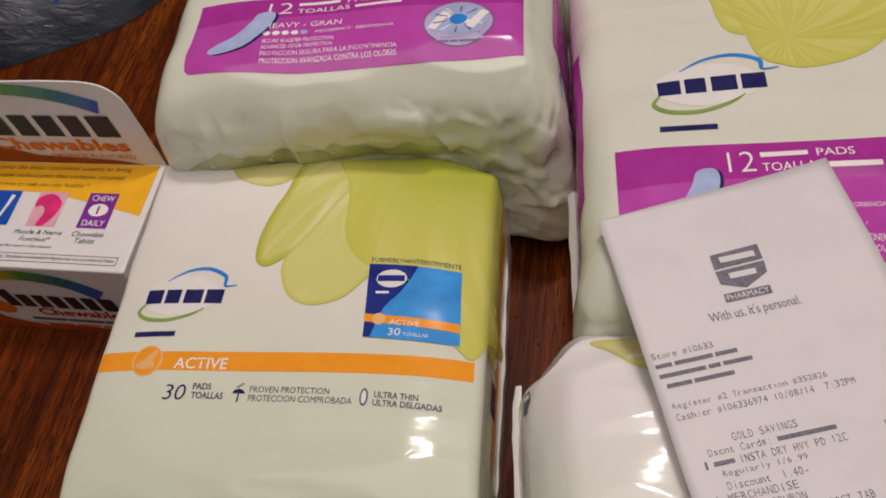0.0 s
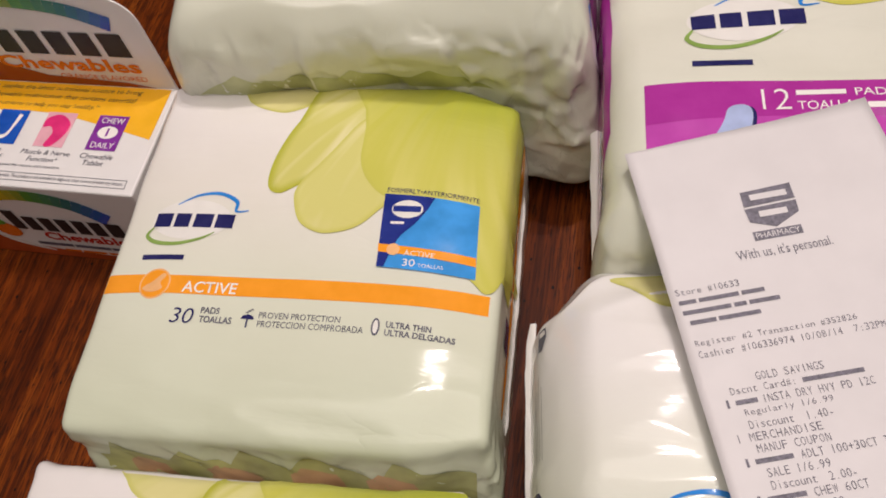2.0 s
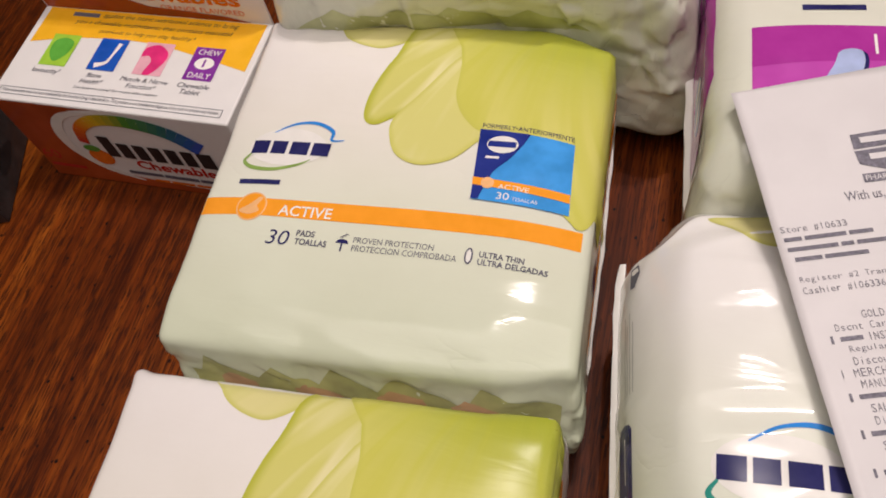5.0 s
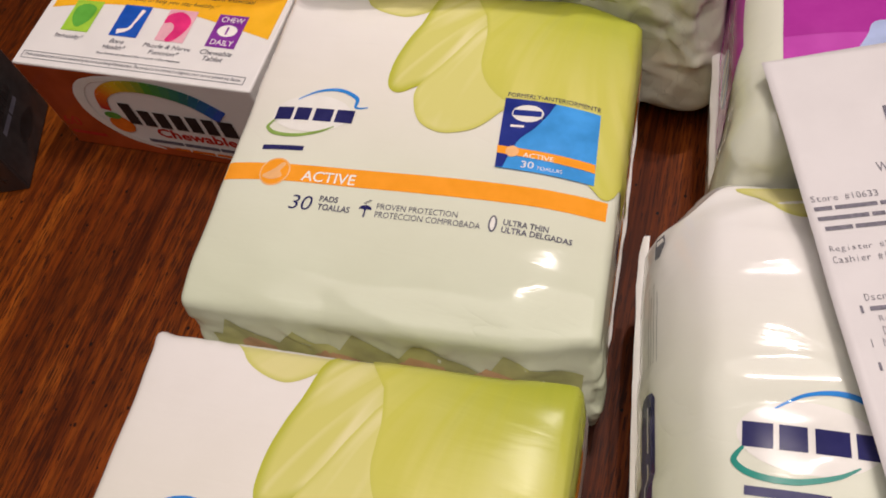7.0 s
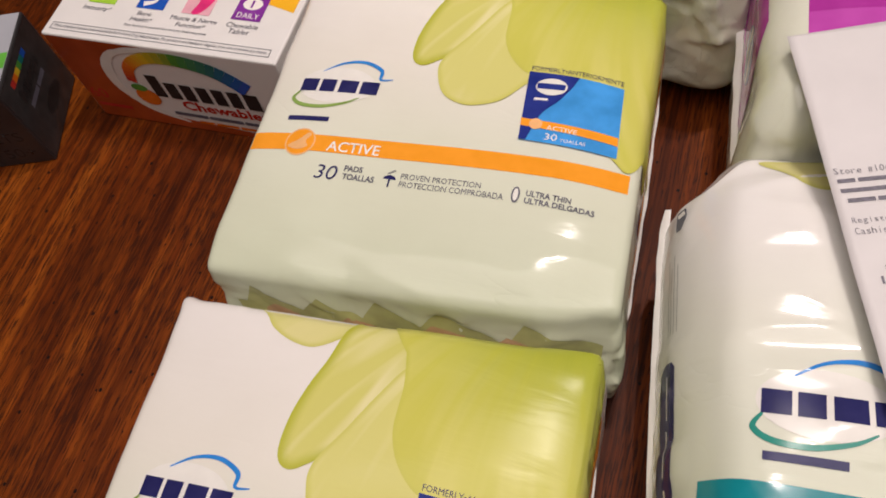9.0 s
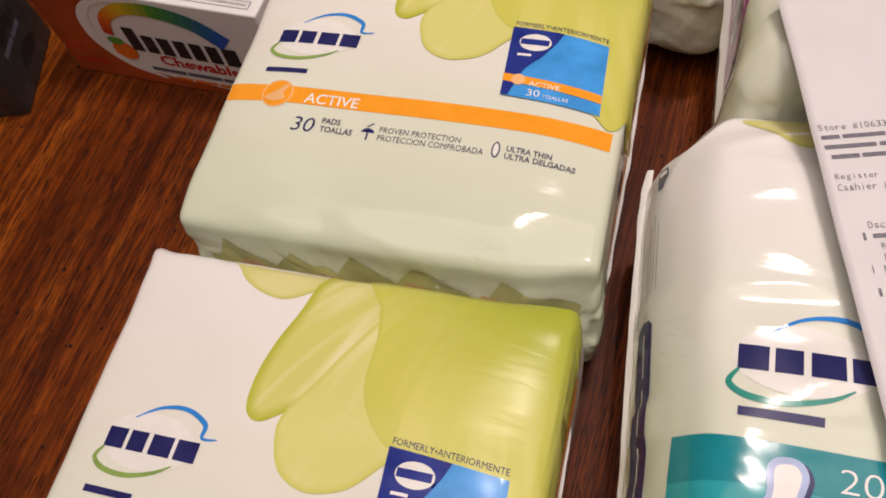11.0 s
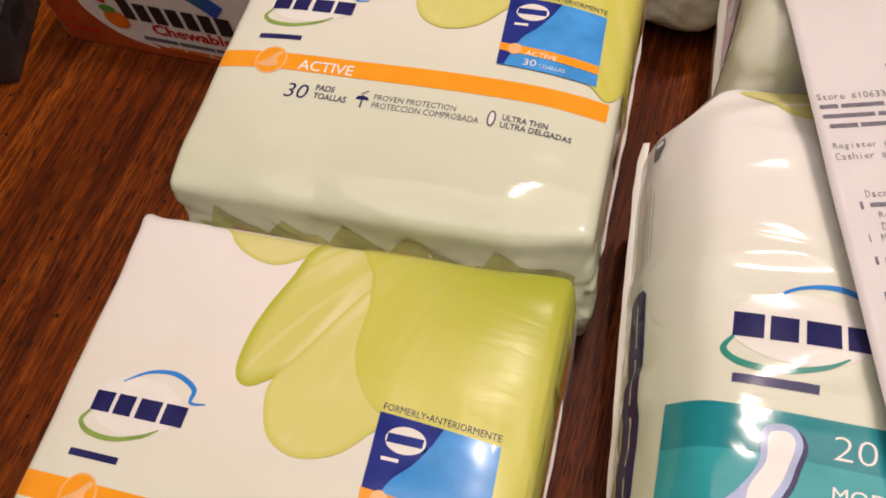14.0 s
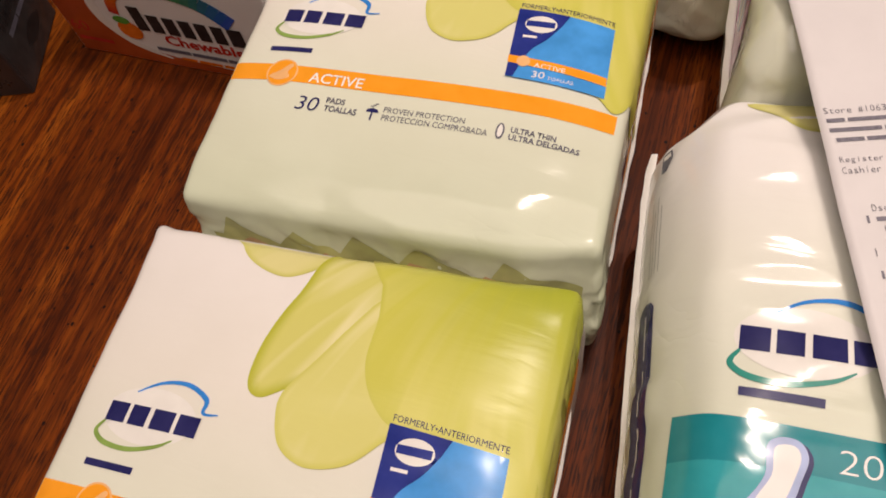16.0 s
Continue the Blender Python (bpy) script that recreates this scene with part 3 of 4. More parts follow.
    printed("petal", s, smooth_line([(-0.0056, t), (-0.0136, 0.0528), (-0.0186, 0.0378), (-0.0200, 0.0261), (-0.0188, 0.0195), (-0.0145, 0.0174), (-0.0086, 0.0205), (0.008, 0.032), (0.020, 0.050), (0.026, t)], 5), M_PETAL_LEFT, pack, 2, cell=0.0016, label="yellow-green printed petal")
    printed("petal", s, smooth_line([(0.014, 0.056), (0.0000, 0.033), (-0.0076, 0.0205), (-0.0072, 0.0122), (-0.0035, 0.0049), (0.0030, 0.0012), (0.0095, 0.0009), (0.0183, 0.0040), (0.0252, 0.0108), (0.0300, 0.0180), (0.030, 0.04), (0.024, 0.058)], 5), M_PETAL_MID, pack, 4, cell=0.0016, label="yellow-green printed petal")
    printed("petal", s, [(0.0040, t)] + smooth_line([(0.0120, 0.0600), (0.0140, 0.0500), (0.0142, 0.0431), (0.0147, 0.0339), (0.0182, 0.0255), (0.0242, 0.0189), (0.032, 0.014), (0.050, -0.004), (0.0625, -0.0150), (0.0672, -0.0186), (0.0709, -0.0150), (0.0738, 0.000)], 5, False) + [(0.0752, 0.02), (0.0753, 0.05), (0.0753, t)], M_PETAL_DEEP, pack, 6, label="deep green printed petal")
    # brand mark, bar of the name, band
    brand_mark(s, pack, -0.0610, 0.0002, 0.0325, M_LEAFLINE)
    bars(s, (-0.0617, -0.0128, -0.0447, -0.0107), (8,), M_NAVY, pack)
    printed("band", s, rect(-0.0735, -0.0268, 0.0690, -0.0192), M_ORANGE, pack, 1, label="orange printed band")
    printed("badge_ring", s, ring(-0.0527, -0.0230, 0.0061, 0.0063), M_PEACH, pack, 2)
    printed("badge", s, ring(-0.0527, -0.0230, 0.0055, 0.0057), M_ORANGE, pack, 3)
    printed("badge_leaf", s, smooth_line([(-0.0572, -0.0252), (-0.0535, -0.0222), (-0.0505, -0.0188), (-0.0490, -0.0196), (-0.0505, -0.0226), (-0.0492, -0.0250), (-0.0530, -0.0266)], 4), M_PEACH, pack, 4, cell=0.002)
    lettering(s, "ACTIVE", (-0.0413, -0.0262, -0.0206, -0.0217), M_PALEINK, pack, 3, bold=0.01)
    s, skin = Shifted(s, (-0.043, -0.034), -0.4, 1.0, (0.0008, -0.0011)), s
    lettering(s, "30", (-0.0435, -0.0370, -0.0349, -0.0312), M_NAVY, pack, shear=0.12, bold=-0.006)
    lettering(s, "PADS", (-0.0325, -0.0329, -0.0255, -0.0305), M_GREY, pack, bold=0.025)
    lettering(s, "TOALLAS", (-0.0325, -0.0363, -0.0203, -0.0338), M_GREY, pack, bold=0.025)
    printed("umbrella", s, [(-0.0172, -0.0340), (-0.0165, -0.0328), (-0.0147, -0.0322), (-0.0129, -0.0328), (-0.0122, -0.0340)], M_NAVY, pack, 2)
    printed("umbrella_stick", s, rect(-0.0150, -0.0372, -0.0144, -0.0338), M_NAVY, pack, 2)
    for i in range(3):
        printed("drop", s, rect(-0.0158 + 0.0008 * i, -0.0318 + 0.0006 * i, -0.0146 + 0.0008 * i, -0.0314 + 0.0006 * i), M_GREY, pack, 2)
    lettering(s, "PROVEN PROTECTION", (-0.0107, -0.0334, 0.0186, -0.0311), M_GREY, pack)
    lettering(s, "PROTECCION COMPROBADA", (-0.0107, -0.0367, 0.0272, -0.0343), M_GREY, pack)
    printed("pad_icon", s, ring(0.0312, -0.0339, 0.0015, 0.0032, 20), M_GREY, pack, 2, cell=0.002)
    printed("pad_icon_face", s, ring(0.0312, -0.0339, 0.0009, 0.0025, 16), M_HALO, pack, 3, cell=0.002)
    lettering(s, "ULTRA THIN", (0.0347, -0.0339, 0.0502, -0.0316), M_GREY, pack, tilt=-0.0006, bold=0.025)
    lettering(s, "ULTRA DELGADAS", (0.0345, -0.0368, 0.0586, -0.0345), M_GREY, pack, tilt=-0.0008, bold=0.025)
    s = skin
    # small picture of the former pack
    picture = part("former_pack_picture", (lambda vf: ([s.lay(x, y, 0.00078, "top") for x, y in vf[0]], vf[1]))(fill([(0.0272, 0.0182), (0.0621, 0.0160), (0.0633, -0.0140), (0.0284, -0.0124)], 0.003)), M_BLUEBOX, pack, "bright blue printed picture of a pack")
    printed("picture_corner", s, [(0.0272, 0.0182), (0.0460, 0.0170)] + smooth_line([(0.0440, 0.012), (0.0400, 0.0055), (0.0345, -0.0010), (0.0310, -0.0124)], 4, False) + [(0.0284, -0.0124)], M_BLUEDEEP, pack, 12)
    printed("picture_band", s, [(0.0278, -0.0030), (0.0627, -0.0055), (0.0630, -0.0090), (0.0281, -0.0063)], M_ORANGE, pack, 13)
    printed("picture_mark", s, ring(0.0365, 0.0115, 0.0058, 0.0038), M_HALO, pack, 13)
    printed("picture_mark_bar", s, rect(0.0312, 0.0103, 0.0415, 0.0128), M_BLUEDEEP, pack, 14)
    printed("picture_name_bar", s, rect(0.0310, 0.0052, 0.0360, 0.0062), M_PALEINK, pack, 13)
    printed("picture_badge", s, ring(0.0335, -0.0052, 0.0024, 0.0024, 16), M_PEACH, pack, 14)
    lettering(s, "ACTIVE", (0.0375, -0.0073, 0.0485, -0.0052), M_PALEINK, pack, 14, tilt=-0.0006)
    lettering(s, "30", (0.0375, -0.0117, 0.0420, -0.0088), M_PALEINK, pack, 13)
    lettering(s, "TOALLAS", (0.0430, -0.0119, 0.0520, -0.0104), M_PALEINK, pack, 13)
    lettering(s, "FORMERLY\u2022ANTERIORMENTE", (0.0278, 0.0190, 0.0618, 0.0210), M_NAVY, pack, 9, tilt=-0.0018)
    return pack


def pad_drawing(s, parent, pts, layer, light=M_PADBLUE):
    printed("pad_shadow", s, [(x + 0.0012, y - 0.0006) for x, y in smooth_line(pts, 5)], M_NAVY, parent, layer)
    printed("pad_drawing", s, smooth_line(pts, 5), light, parent, layer + 1)


def heavy_pack(m, seed, label, ends, h, r, taper, w, cx, stretch=1.0, move=(0, 0), back=0.0, tuck=0.0, turn=0.0):
    """A thick pack of twelve pads: sage film with a magenta label; the label's lower left corner is the origin."""
    pack = empty("pad_pack", m, label, "pad pack", "packs of pads on the table")
    y0, y1 = ends
    cy = (y0 + y1) / 2

    def shape(p, x, y, z):
        p[:, 0] -= np.sign(x) * step(np.abs(x), 0.75, 1.0) * step(z, 0.35, 1.0) * taper
        square = step(np.abs(x), 0.70, 1.0) * step(np.abs(y), 0.70, 1.0) * (1 - step(z, 0.6, 1.0) * 0.6)
        p[:, 0] += np.sign(x) * square * r * 0.40
        p[:, 1] += np.sign(y) * square * r * 0.30
        p[:, 1] += step(-y, 0.5, 1.0) * (1 - step(z, 0.45, 0.92)) * (1 - step(x, 0.35, 0.75)) * tuck
        # sharp folds that run together at the upper corner of the end
        dx, dz = (1 - x) * w / 2, (1 - z) * h
        warp = soft(p, 40, seed + 4) * 2.6
        wave = (np.arctan2(dz, dx + 0.004) * 3.2 + warp) % 1.0
        fan = (np.abs(wave - 0.5) * 2 - 0.5) * 0.5 + facets(p * (1.6, 1, 0.55), 0.012, seed + 6)
        near = np.exp(-((dx / 0.026) ** 2 + ((dz - 0.035) / 0.04) ** 2)) * step(-y, 0.78, 1.0) * (1 - step(z, 0.93, 1.0))
        p[:, 1] -= fan * near * (0.0036 if taper > 0.003 else 0.0016)
        p[:, 0] += fan * near * 0.0012
        low = step(x, 0.6, 1.0) * step(-y, 0.6, 1.0) * (1 - step(z, 0.35, 0.85))
        p[:, 1] -= low * tuck * 1.1
        p[:, 0] += cx
        p[:, 1] += cy
        return p

    v, f = soft_pack(w, y1 - y0, h, r, seed, 0.005, 0.0038, 0.0012, shape, (140, 130, 80), 0.0025, 0.03, (1.0, 1, 0.6), 0.030, 0.6)
    skin = Surface(v, f)
    s = Shifted(skin, (0, 0), turn, stretch, move)
    part("bag", (v, f), M_HEAVY, pack)
    # label
    printed("label", s, [(0.0, 0.046)] + smooth_line([(0.0, 0.020), (-0.0004, 0.004), (0.0006, 0.0006), (0.006, -0.0008), (0.04, -0.0020), (0.08, -0.0018), (0.133, 0.0)], 5, False) + [(0.133, 0.046)], M_PINK, pack, 1, label="magenta printed label")
    printed("label_top", s, [(0.0, 0.046), (0.0, 0.0300)] + smooth_line([(0.0, 0.0300), (0.04, 0.0315), (0.09, 0.0318), (0.133, 0.031)], 4, False) + [(0.133, 0.046)], M_PINKDARK, pack, 2)
    words = Shifted(skin, (0, 0), turn, stretch, move, "top", 1.0 - 16 * back, (0.0375, 0.0375 + back))
    lettering(words, "12", (0.0375, 0.0340, 0.0465, 0.0425), M_PALEINK, pack, 3, bold=-0.012)
    bars(words, (0.0485, 0.0399, 0.0640, 0.0419), (8,), M_PALEINK, pack, 3)
    lettering(words, "PADS", (0.0668, 0.0392, 0.0790, 0.0425), M_PALEINK, pack, 3)
    lettering(words, "TOALLAS", (0.0485, 0.0340, 0.0680, 0.0373), M_PALEINK, pack, 3)
    bars(words, (0.0700, 0.0347, 0.0870, 0.0366), (8,), M_PALEINK, pack, 3)
    lettering(words, "HEAVY - GRAN", (0.0375, 0.0232, 0.0660, 0.0268), M_PALEINK, pack, 3)
    for i in range(5):
        o = ring(0.0390 + 0.0034 * i, 0.0198, 0.0014, 0.0014, 14)
        printed("drop_mark", words, o, M_PALEINK if i < 4 else M_PADBLUE, pack, 3, cell=0.002)
    lettering(words, "ABSORBENCY - ABSORBENCIA", (0.0565, 0.0188, 0.0850, 0.0206), M_PALEINK, pack, 3)
    for i, line in enumerate(("SECURE BLADDER PROTECTION.", "ADVANCED ODOR PROTECTION.", "PROTECCION SEGURA PARA LA INCONTINENCIA.", "PROTECCION AVANZADA CONTRA LOS OLORES.")):
        lettering(words, line, (0.0378, 0.0136 - 0.0038 * i, 0.0640 if i < 2 else 0.0870, 0.0160 - 0.0038 * i), M_PALEINK, pack, 3)
    pad_drawing(s, pack, [(0.0300, 0.0360), (0.0335, 0.0350), (0.0340, 0.0300), (0.0310, 0.0220), (0.0230, 0.0120), (0.0130, 0.0080), (0.0090, 0.0095), (0.0120, 0.0140), (0.0190, 0.0200), (0.0245, 0.0290), (0.0265, 0.0345)], 3)
    # round badge with a woven core
    printed("badge_edge", s, ring(0.1085, 0.0190, 0.0138, 0.0142), M_VIOLET, pack, 3)
    printed("badge", s, ring(0.1085, 0.0190, 0.0131, 0.0135), M_LILAC, pack, 4)
    printed("badge_face", s, ring(0.1085, 0.0205, 0.0110, 0.0100), M_PADBLUE, pack, 5)
    for a, c, turn in ((0.1010, 0.0035, 62), (0.1158, 0.0035, 62), (0.1085, 0.0024, -28)):
        ux, uy = math.cos(radians(turn)), math.sin(radians(turn))
        printed("badge_strip", s, stroke([(a - ux * 0.0062, 0.0205 - uy * 0.0062), (a + ux * 0.0062, 0.0205 + uy * 0.0062)], [c, c]), M_PALEINK, pack, 6, cell=0.002)
    for i in range(10):
        a = radians(36 * i + 12)
        printed("badge_ray", s, stroke([(0.1085 + 0.0045 * math.cos(a), 0.0205 + 0.0045 * math.sin(a)), (0.1085 + 0.0100 * math.cos(a), 0.0205 + 0.0090 * math.sin(a))], [0.0004, 0.0009]), M_VIOLET if i % 3 else M_PALEINK, pack, 7, cell=0.002)
    printed("badge_core", s, ring(0.1085, 0.0205, 0.0034, 0.0032), M_SKY, pack, 8)
    bars(s, (0.1010, 0.0070, 0.1160, 0.0080), (4, 3, 7), M_VIOLET, pack, 6)
    return pack, skin


def moderate_pack(m, seed):
    """A rounded pack of twenty pads: pale film with a teal label."""
    pack = empty("pad_pack", m, "pale cream film pad pack with teal label, lying under a receipt", "pad pack", "packs of pads on the table")

    def shape(p, x, y, z):
        p[:, 1] -= 0.014
        p[:, 0] += step(-x, 0.55, 1.0) * step(z, 0.55, 1.0) * 0.006
        far = step(y, 0.70, 1.0)
        p[:, 1] -= far * step(-x, 0.60, 1.0) * 0.013
        p[:, 2] -= far * step(z, 0.5, 1.0) * 0.006
        return p

    v, f = soft_pack(0.126, 0.182, 0.084, 0.021, seed, 0.0075, 0.004, 0.0022, shape, (110, 150, 50), 0.0022)
    s = Surface(v, f)
    part("bag", (v, f), M_MOD, pack)
    seam_fin("seam", [(-0.0625, -0.10, 0.040), (-0.0632, -0.055, 0.042), (-0.0640, 0.0, 0.046), (-0.0640, 0.045, 0.050), (-0.0630, 0.0640, 0.052)], -0.0011, pack, M_SEAM, seed, 0.2, "white heat-sealed side fin")
    printed("petal", s, smooth_line([(-0.034, 0.066), (-0.0301, 0.060), (-0.0248, 0.054), (-0.0163, 0.0515), (0.002, 0.055), (0.012, 0.066)], 5), M_PETAL_PALE, pack, 1, label="yellow-green printed petal")
    s, skin = Shifted(s, (-0.0500, -0.0365), -3.0, 1.0, (-0.0016, -0.0026)), s
    brand_mark(s, pack, -0.0375, -0.0192, 0.0365, M_TEALLINE)
    bars(s, (-0.0367, -0.0308, -0.0160, -0.0284), (8,), M_NAVY, pack)
    printed("label", s, rect(-0.0510, -0.098, 0.052, -0.0365), M_TEAL, pack, 1, label="teal printed label")
    printed("label_top", s, [(-0.0510, -0.0365), (-0.0510, -0.0490)] + smooth_line([(-0.0510, -0.0490), (-0.02, -0.0478), (0.02, -0.0485), (0.052, -0.0500)], 4, False) + [(0.052, -0.0365)], M_TEALDARK, pack, 2)
    lettering(s, "20", (-0.0119, -0.0460, -0.0020, -0.0402), M_PALEINK, pack, 3, bold=-0.016)
    lettering(s, "PADS", (0.0010, -0.0428, 0.0130, -0.0402), M_PALEINK, pack, 3)
    lettering(s, "TOALLAS", (0.0010, -0.0460, 0.0180, -0.0435), M_PALEINK, pack, 3)
    lettering(s, "MODERATE", (-0.0119, -0.0560, 0.0160, -0.0525), M_PALEINK, pack, 3)
    pad_drawing(s, pack, [(-0.0265, -0.0402), (-0.0215, -0.0402), (-0.0190, -0.0440), (-0.0205, -0.0500), (-0.0225, -0.0560), (-0.0290, -0.0660), (-0.0400, -0.0700), (-0.0390, -0.0640), (-0.0330, -0.0570), (-0.0290, -0.0500), (-0.0290, -0.0430)], 3)
    printed("pad_face", s, smooth_line([(-0.0255, -0.0418), (-0.0222, -0.0418), (-0.0208, -0.0445), (-0.0222, -0.0500), (-0.0245, -0.0560), (-0.0300, -0.0640), (-0.0310, -0.0570), (-0.0275, -0.0500), (-0.0272, -0.0435)], 5), M_PALEINK, pack, 5)
    s = skin
    printed("side_strip", s, [(-0.002, 0.056), (0.000, 0.058), (0.0005, 0.062), (0.000, 0.066), (-0.002, 0.068), (-0.09, 0.068), (-0.09, 0.055)], M_NAVY, pack, 1, "left", label="navy side strip with small writing")
    for i in range(5):
        printed("word_bar", s, rect(-0.088 + 0.0175 * i, 0.0625, -0.074 + 0.0175 * i, 0.0635), M_PALEINK, pack, 2, "left")
    printed("side_icon", s, [(0.0540, 0.0650), (0.0540, 0.0700), (0.0500, 0.0715), (0.0460, 0.0690), (0.0465, 0.0655)], M_GREY, pack, 1, "left", 0.002)
    printed("side_icon_face", s, [(0.0532, 0.0657), (0.0532, 0.0694), (0.0512, 0.0703), (0.0512, 0.0662)], M_MOD, pack, 2, "left", 0.002)
    for i in range(4):
        printed("word_bar", s, rect(0.010, 0.0605 + 0.0022 * i, 0.038 - 0.004 * (i % 2), 0.0609 + 0.0022 * i), M_PADGREY, pack, 1, "left")
    return pack


AXIS = -16
active_pack(pose(-0.042, 0.168, 0, 0, 0, AXIS), 3.1, 0.0745, 0.007, 0.0, "flat cream and green film pad pack with orange band")
active_pack(pose(-0.0885, 0.0165, 0, 0, 0, AXIS), 8.7, 0.0700, -0.002, 0.0032, "flat cream and green film pad pack before another pack")
H_PACK, hs = heavy_pack(pose(-0.0640, 0.2590, 0, 0, 0, -13.5), 21.3, "sage film pad pack with magenta label, crumpled at its end", (-0.0165, 0.150), 0.115, 0.024, 0.006, 0.177, 0.0615, 0.80, (-0.0010, -0.0010), -0.0070, 0.007, -0.6)
P_PACK, ps = heavy_pack(pose(0.0741, 0.1373, 0, 0, 0, -14), 40.9, "sage film pad pack with magenta label, half under a receipt", (-0.012, 0.170), 0.0965, 0.014, 0.001, 0.163, 0.0675)
brand_mark(ps, P_PACK, 0.0173, 0.0700, 0.0390, M_LEAFLINE)
bars(ps, (0.0163, 0.0533, 0.0363, 0.0560), (8,), M_NAVY, P_PACK)
printed("petal", ps, smooth_line([(0.040, 0.135), (0.0420, 0.1176), (0.0440, 0.1060), (0.0500, 0.1005), (0.056, 0.103), (0.062, 0.120), (0.058, 0.140)], 5), M_PETAL_WIDE, P_PACK, 1, label="yellow-green printed petal")
printed("petal", ps, smooth_line([(0.050, 0.140), (0.0520, 0.1020), (0.0550, 0.0870), (0.0630, 0.0815), (0.0720, 0.0800), (0.0880, 0.0840), (0.1000, 0.0925), (0.112, 0.110), (0.11, 0.145)], 5), M_PETAL_WIDE, P_PACK, 2, label="yellow-green printed petal")
printed("side_print", ps, [(0.016, 0.050), (0.015, 0.062), (0.024, 0.084), (0.034, 0.0905), (0.060, 0.0915), (0.105, 0.0920), (0.107, 0.060), (0.105, 0.045), (0.030, 0.045)], M_PINKDARK, P_PACK, 1, "left", label="magenta printed side panel")
printed("side_badge", ps, ring(0.040, 0.066, 0.012, 0.010), M_PADBLUE, P_PACK, 2, "left")
for a in (0.036, 0.044):
    printed("side_badge_strip", ps, stroke([(a - 0.003, 0.059), (a + 0.003, 0.073)], [0.003, 0.003]), M_PALEINK, P_PACK, 3, "left", 0.003)
seam_fin("seam", [(-0.0152, 0.165, 0.058), (-0.0154, 0.10, 0.054), (-0.0153, 0.04, 0.050), (-0.0148, 0.0, 0.046), (-0.0135, -0.006, 0.046)], -0.0016, P_PACK, M_SEAM, 2.0, 0.2, "white heat-sealed side fin")
printed("side_print", hs, rect(0.016, 0.05, 0.060, 0.100), M_PINK, H_PACK, 1, "right", label="magenta printed side panel")
printed("side_mark", hs, ring(0.000, 0.082, 0.0115, 0.013), M_HALO, H_PACK, 1, "right")
printed("side_swoosh", hs, stroke([(0.009, 0.079), (0.011, 0.088), (0.004, 0.096), (-0.006, 0.094)], [0.0006, 0.0016, 0.0006]), M_SKY, H_PACK, 2, "right", 0.002)
printed("side_block", hs, rect(-0.009, 0.077, 0.009, 0.084), M_NAVY, H_PACK, 2, "right")
# olive strip with low uneven peaks across the film end
rng = random.Random(17)
x, edge = -0.004, []
while x < 0.095:
    edge += [(x, 0.0800 + rng.uniform(-0.001, 0.001)), (x + rng.uniform(0.005, 0.009), 0.0835 + rng.uniform(0, 0.0025)), (x + rng.uniform(0.013, 0.018), 0.0815 + rng.uniform(-0.001, 0.001))]
    x += rng.uniform(0.020, 0.030)
printed("end_olive", hs, [(-0.016, 0.072), (0.108, 0.072)] + edge[::-1], M_SAGE, H_PACK, 0, "front", 0.002, "olive area with uneven peaks on the film end")
moderate_pack(pose(0.080, 0.050, 0, 0, 0, -12), 57.7)


# ---- the receipt ----
def receipt_height(y):
    """The long slip hangs over two packs: height along it, from its torn end."""
    pts = [(0.0, 0.1022), (-0.03, 0.1022), (-0.055, 0.1005), (-0.09, 0.0980), (-0.13, 0.0970), (-0.18, 0.0960), (-0.26, 0.0945)]
    for (a, za), (b, zb) in zip(pts, pts[1:]):
        if y >= b:
            t = (a - y) / (a - b)
            t = t * t * (3 - 2 * t) * 0.5 + t * 0.5
            return za + (zb - za) * t
    return pts[-1][1]


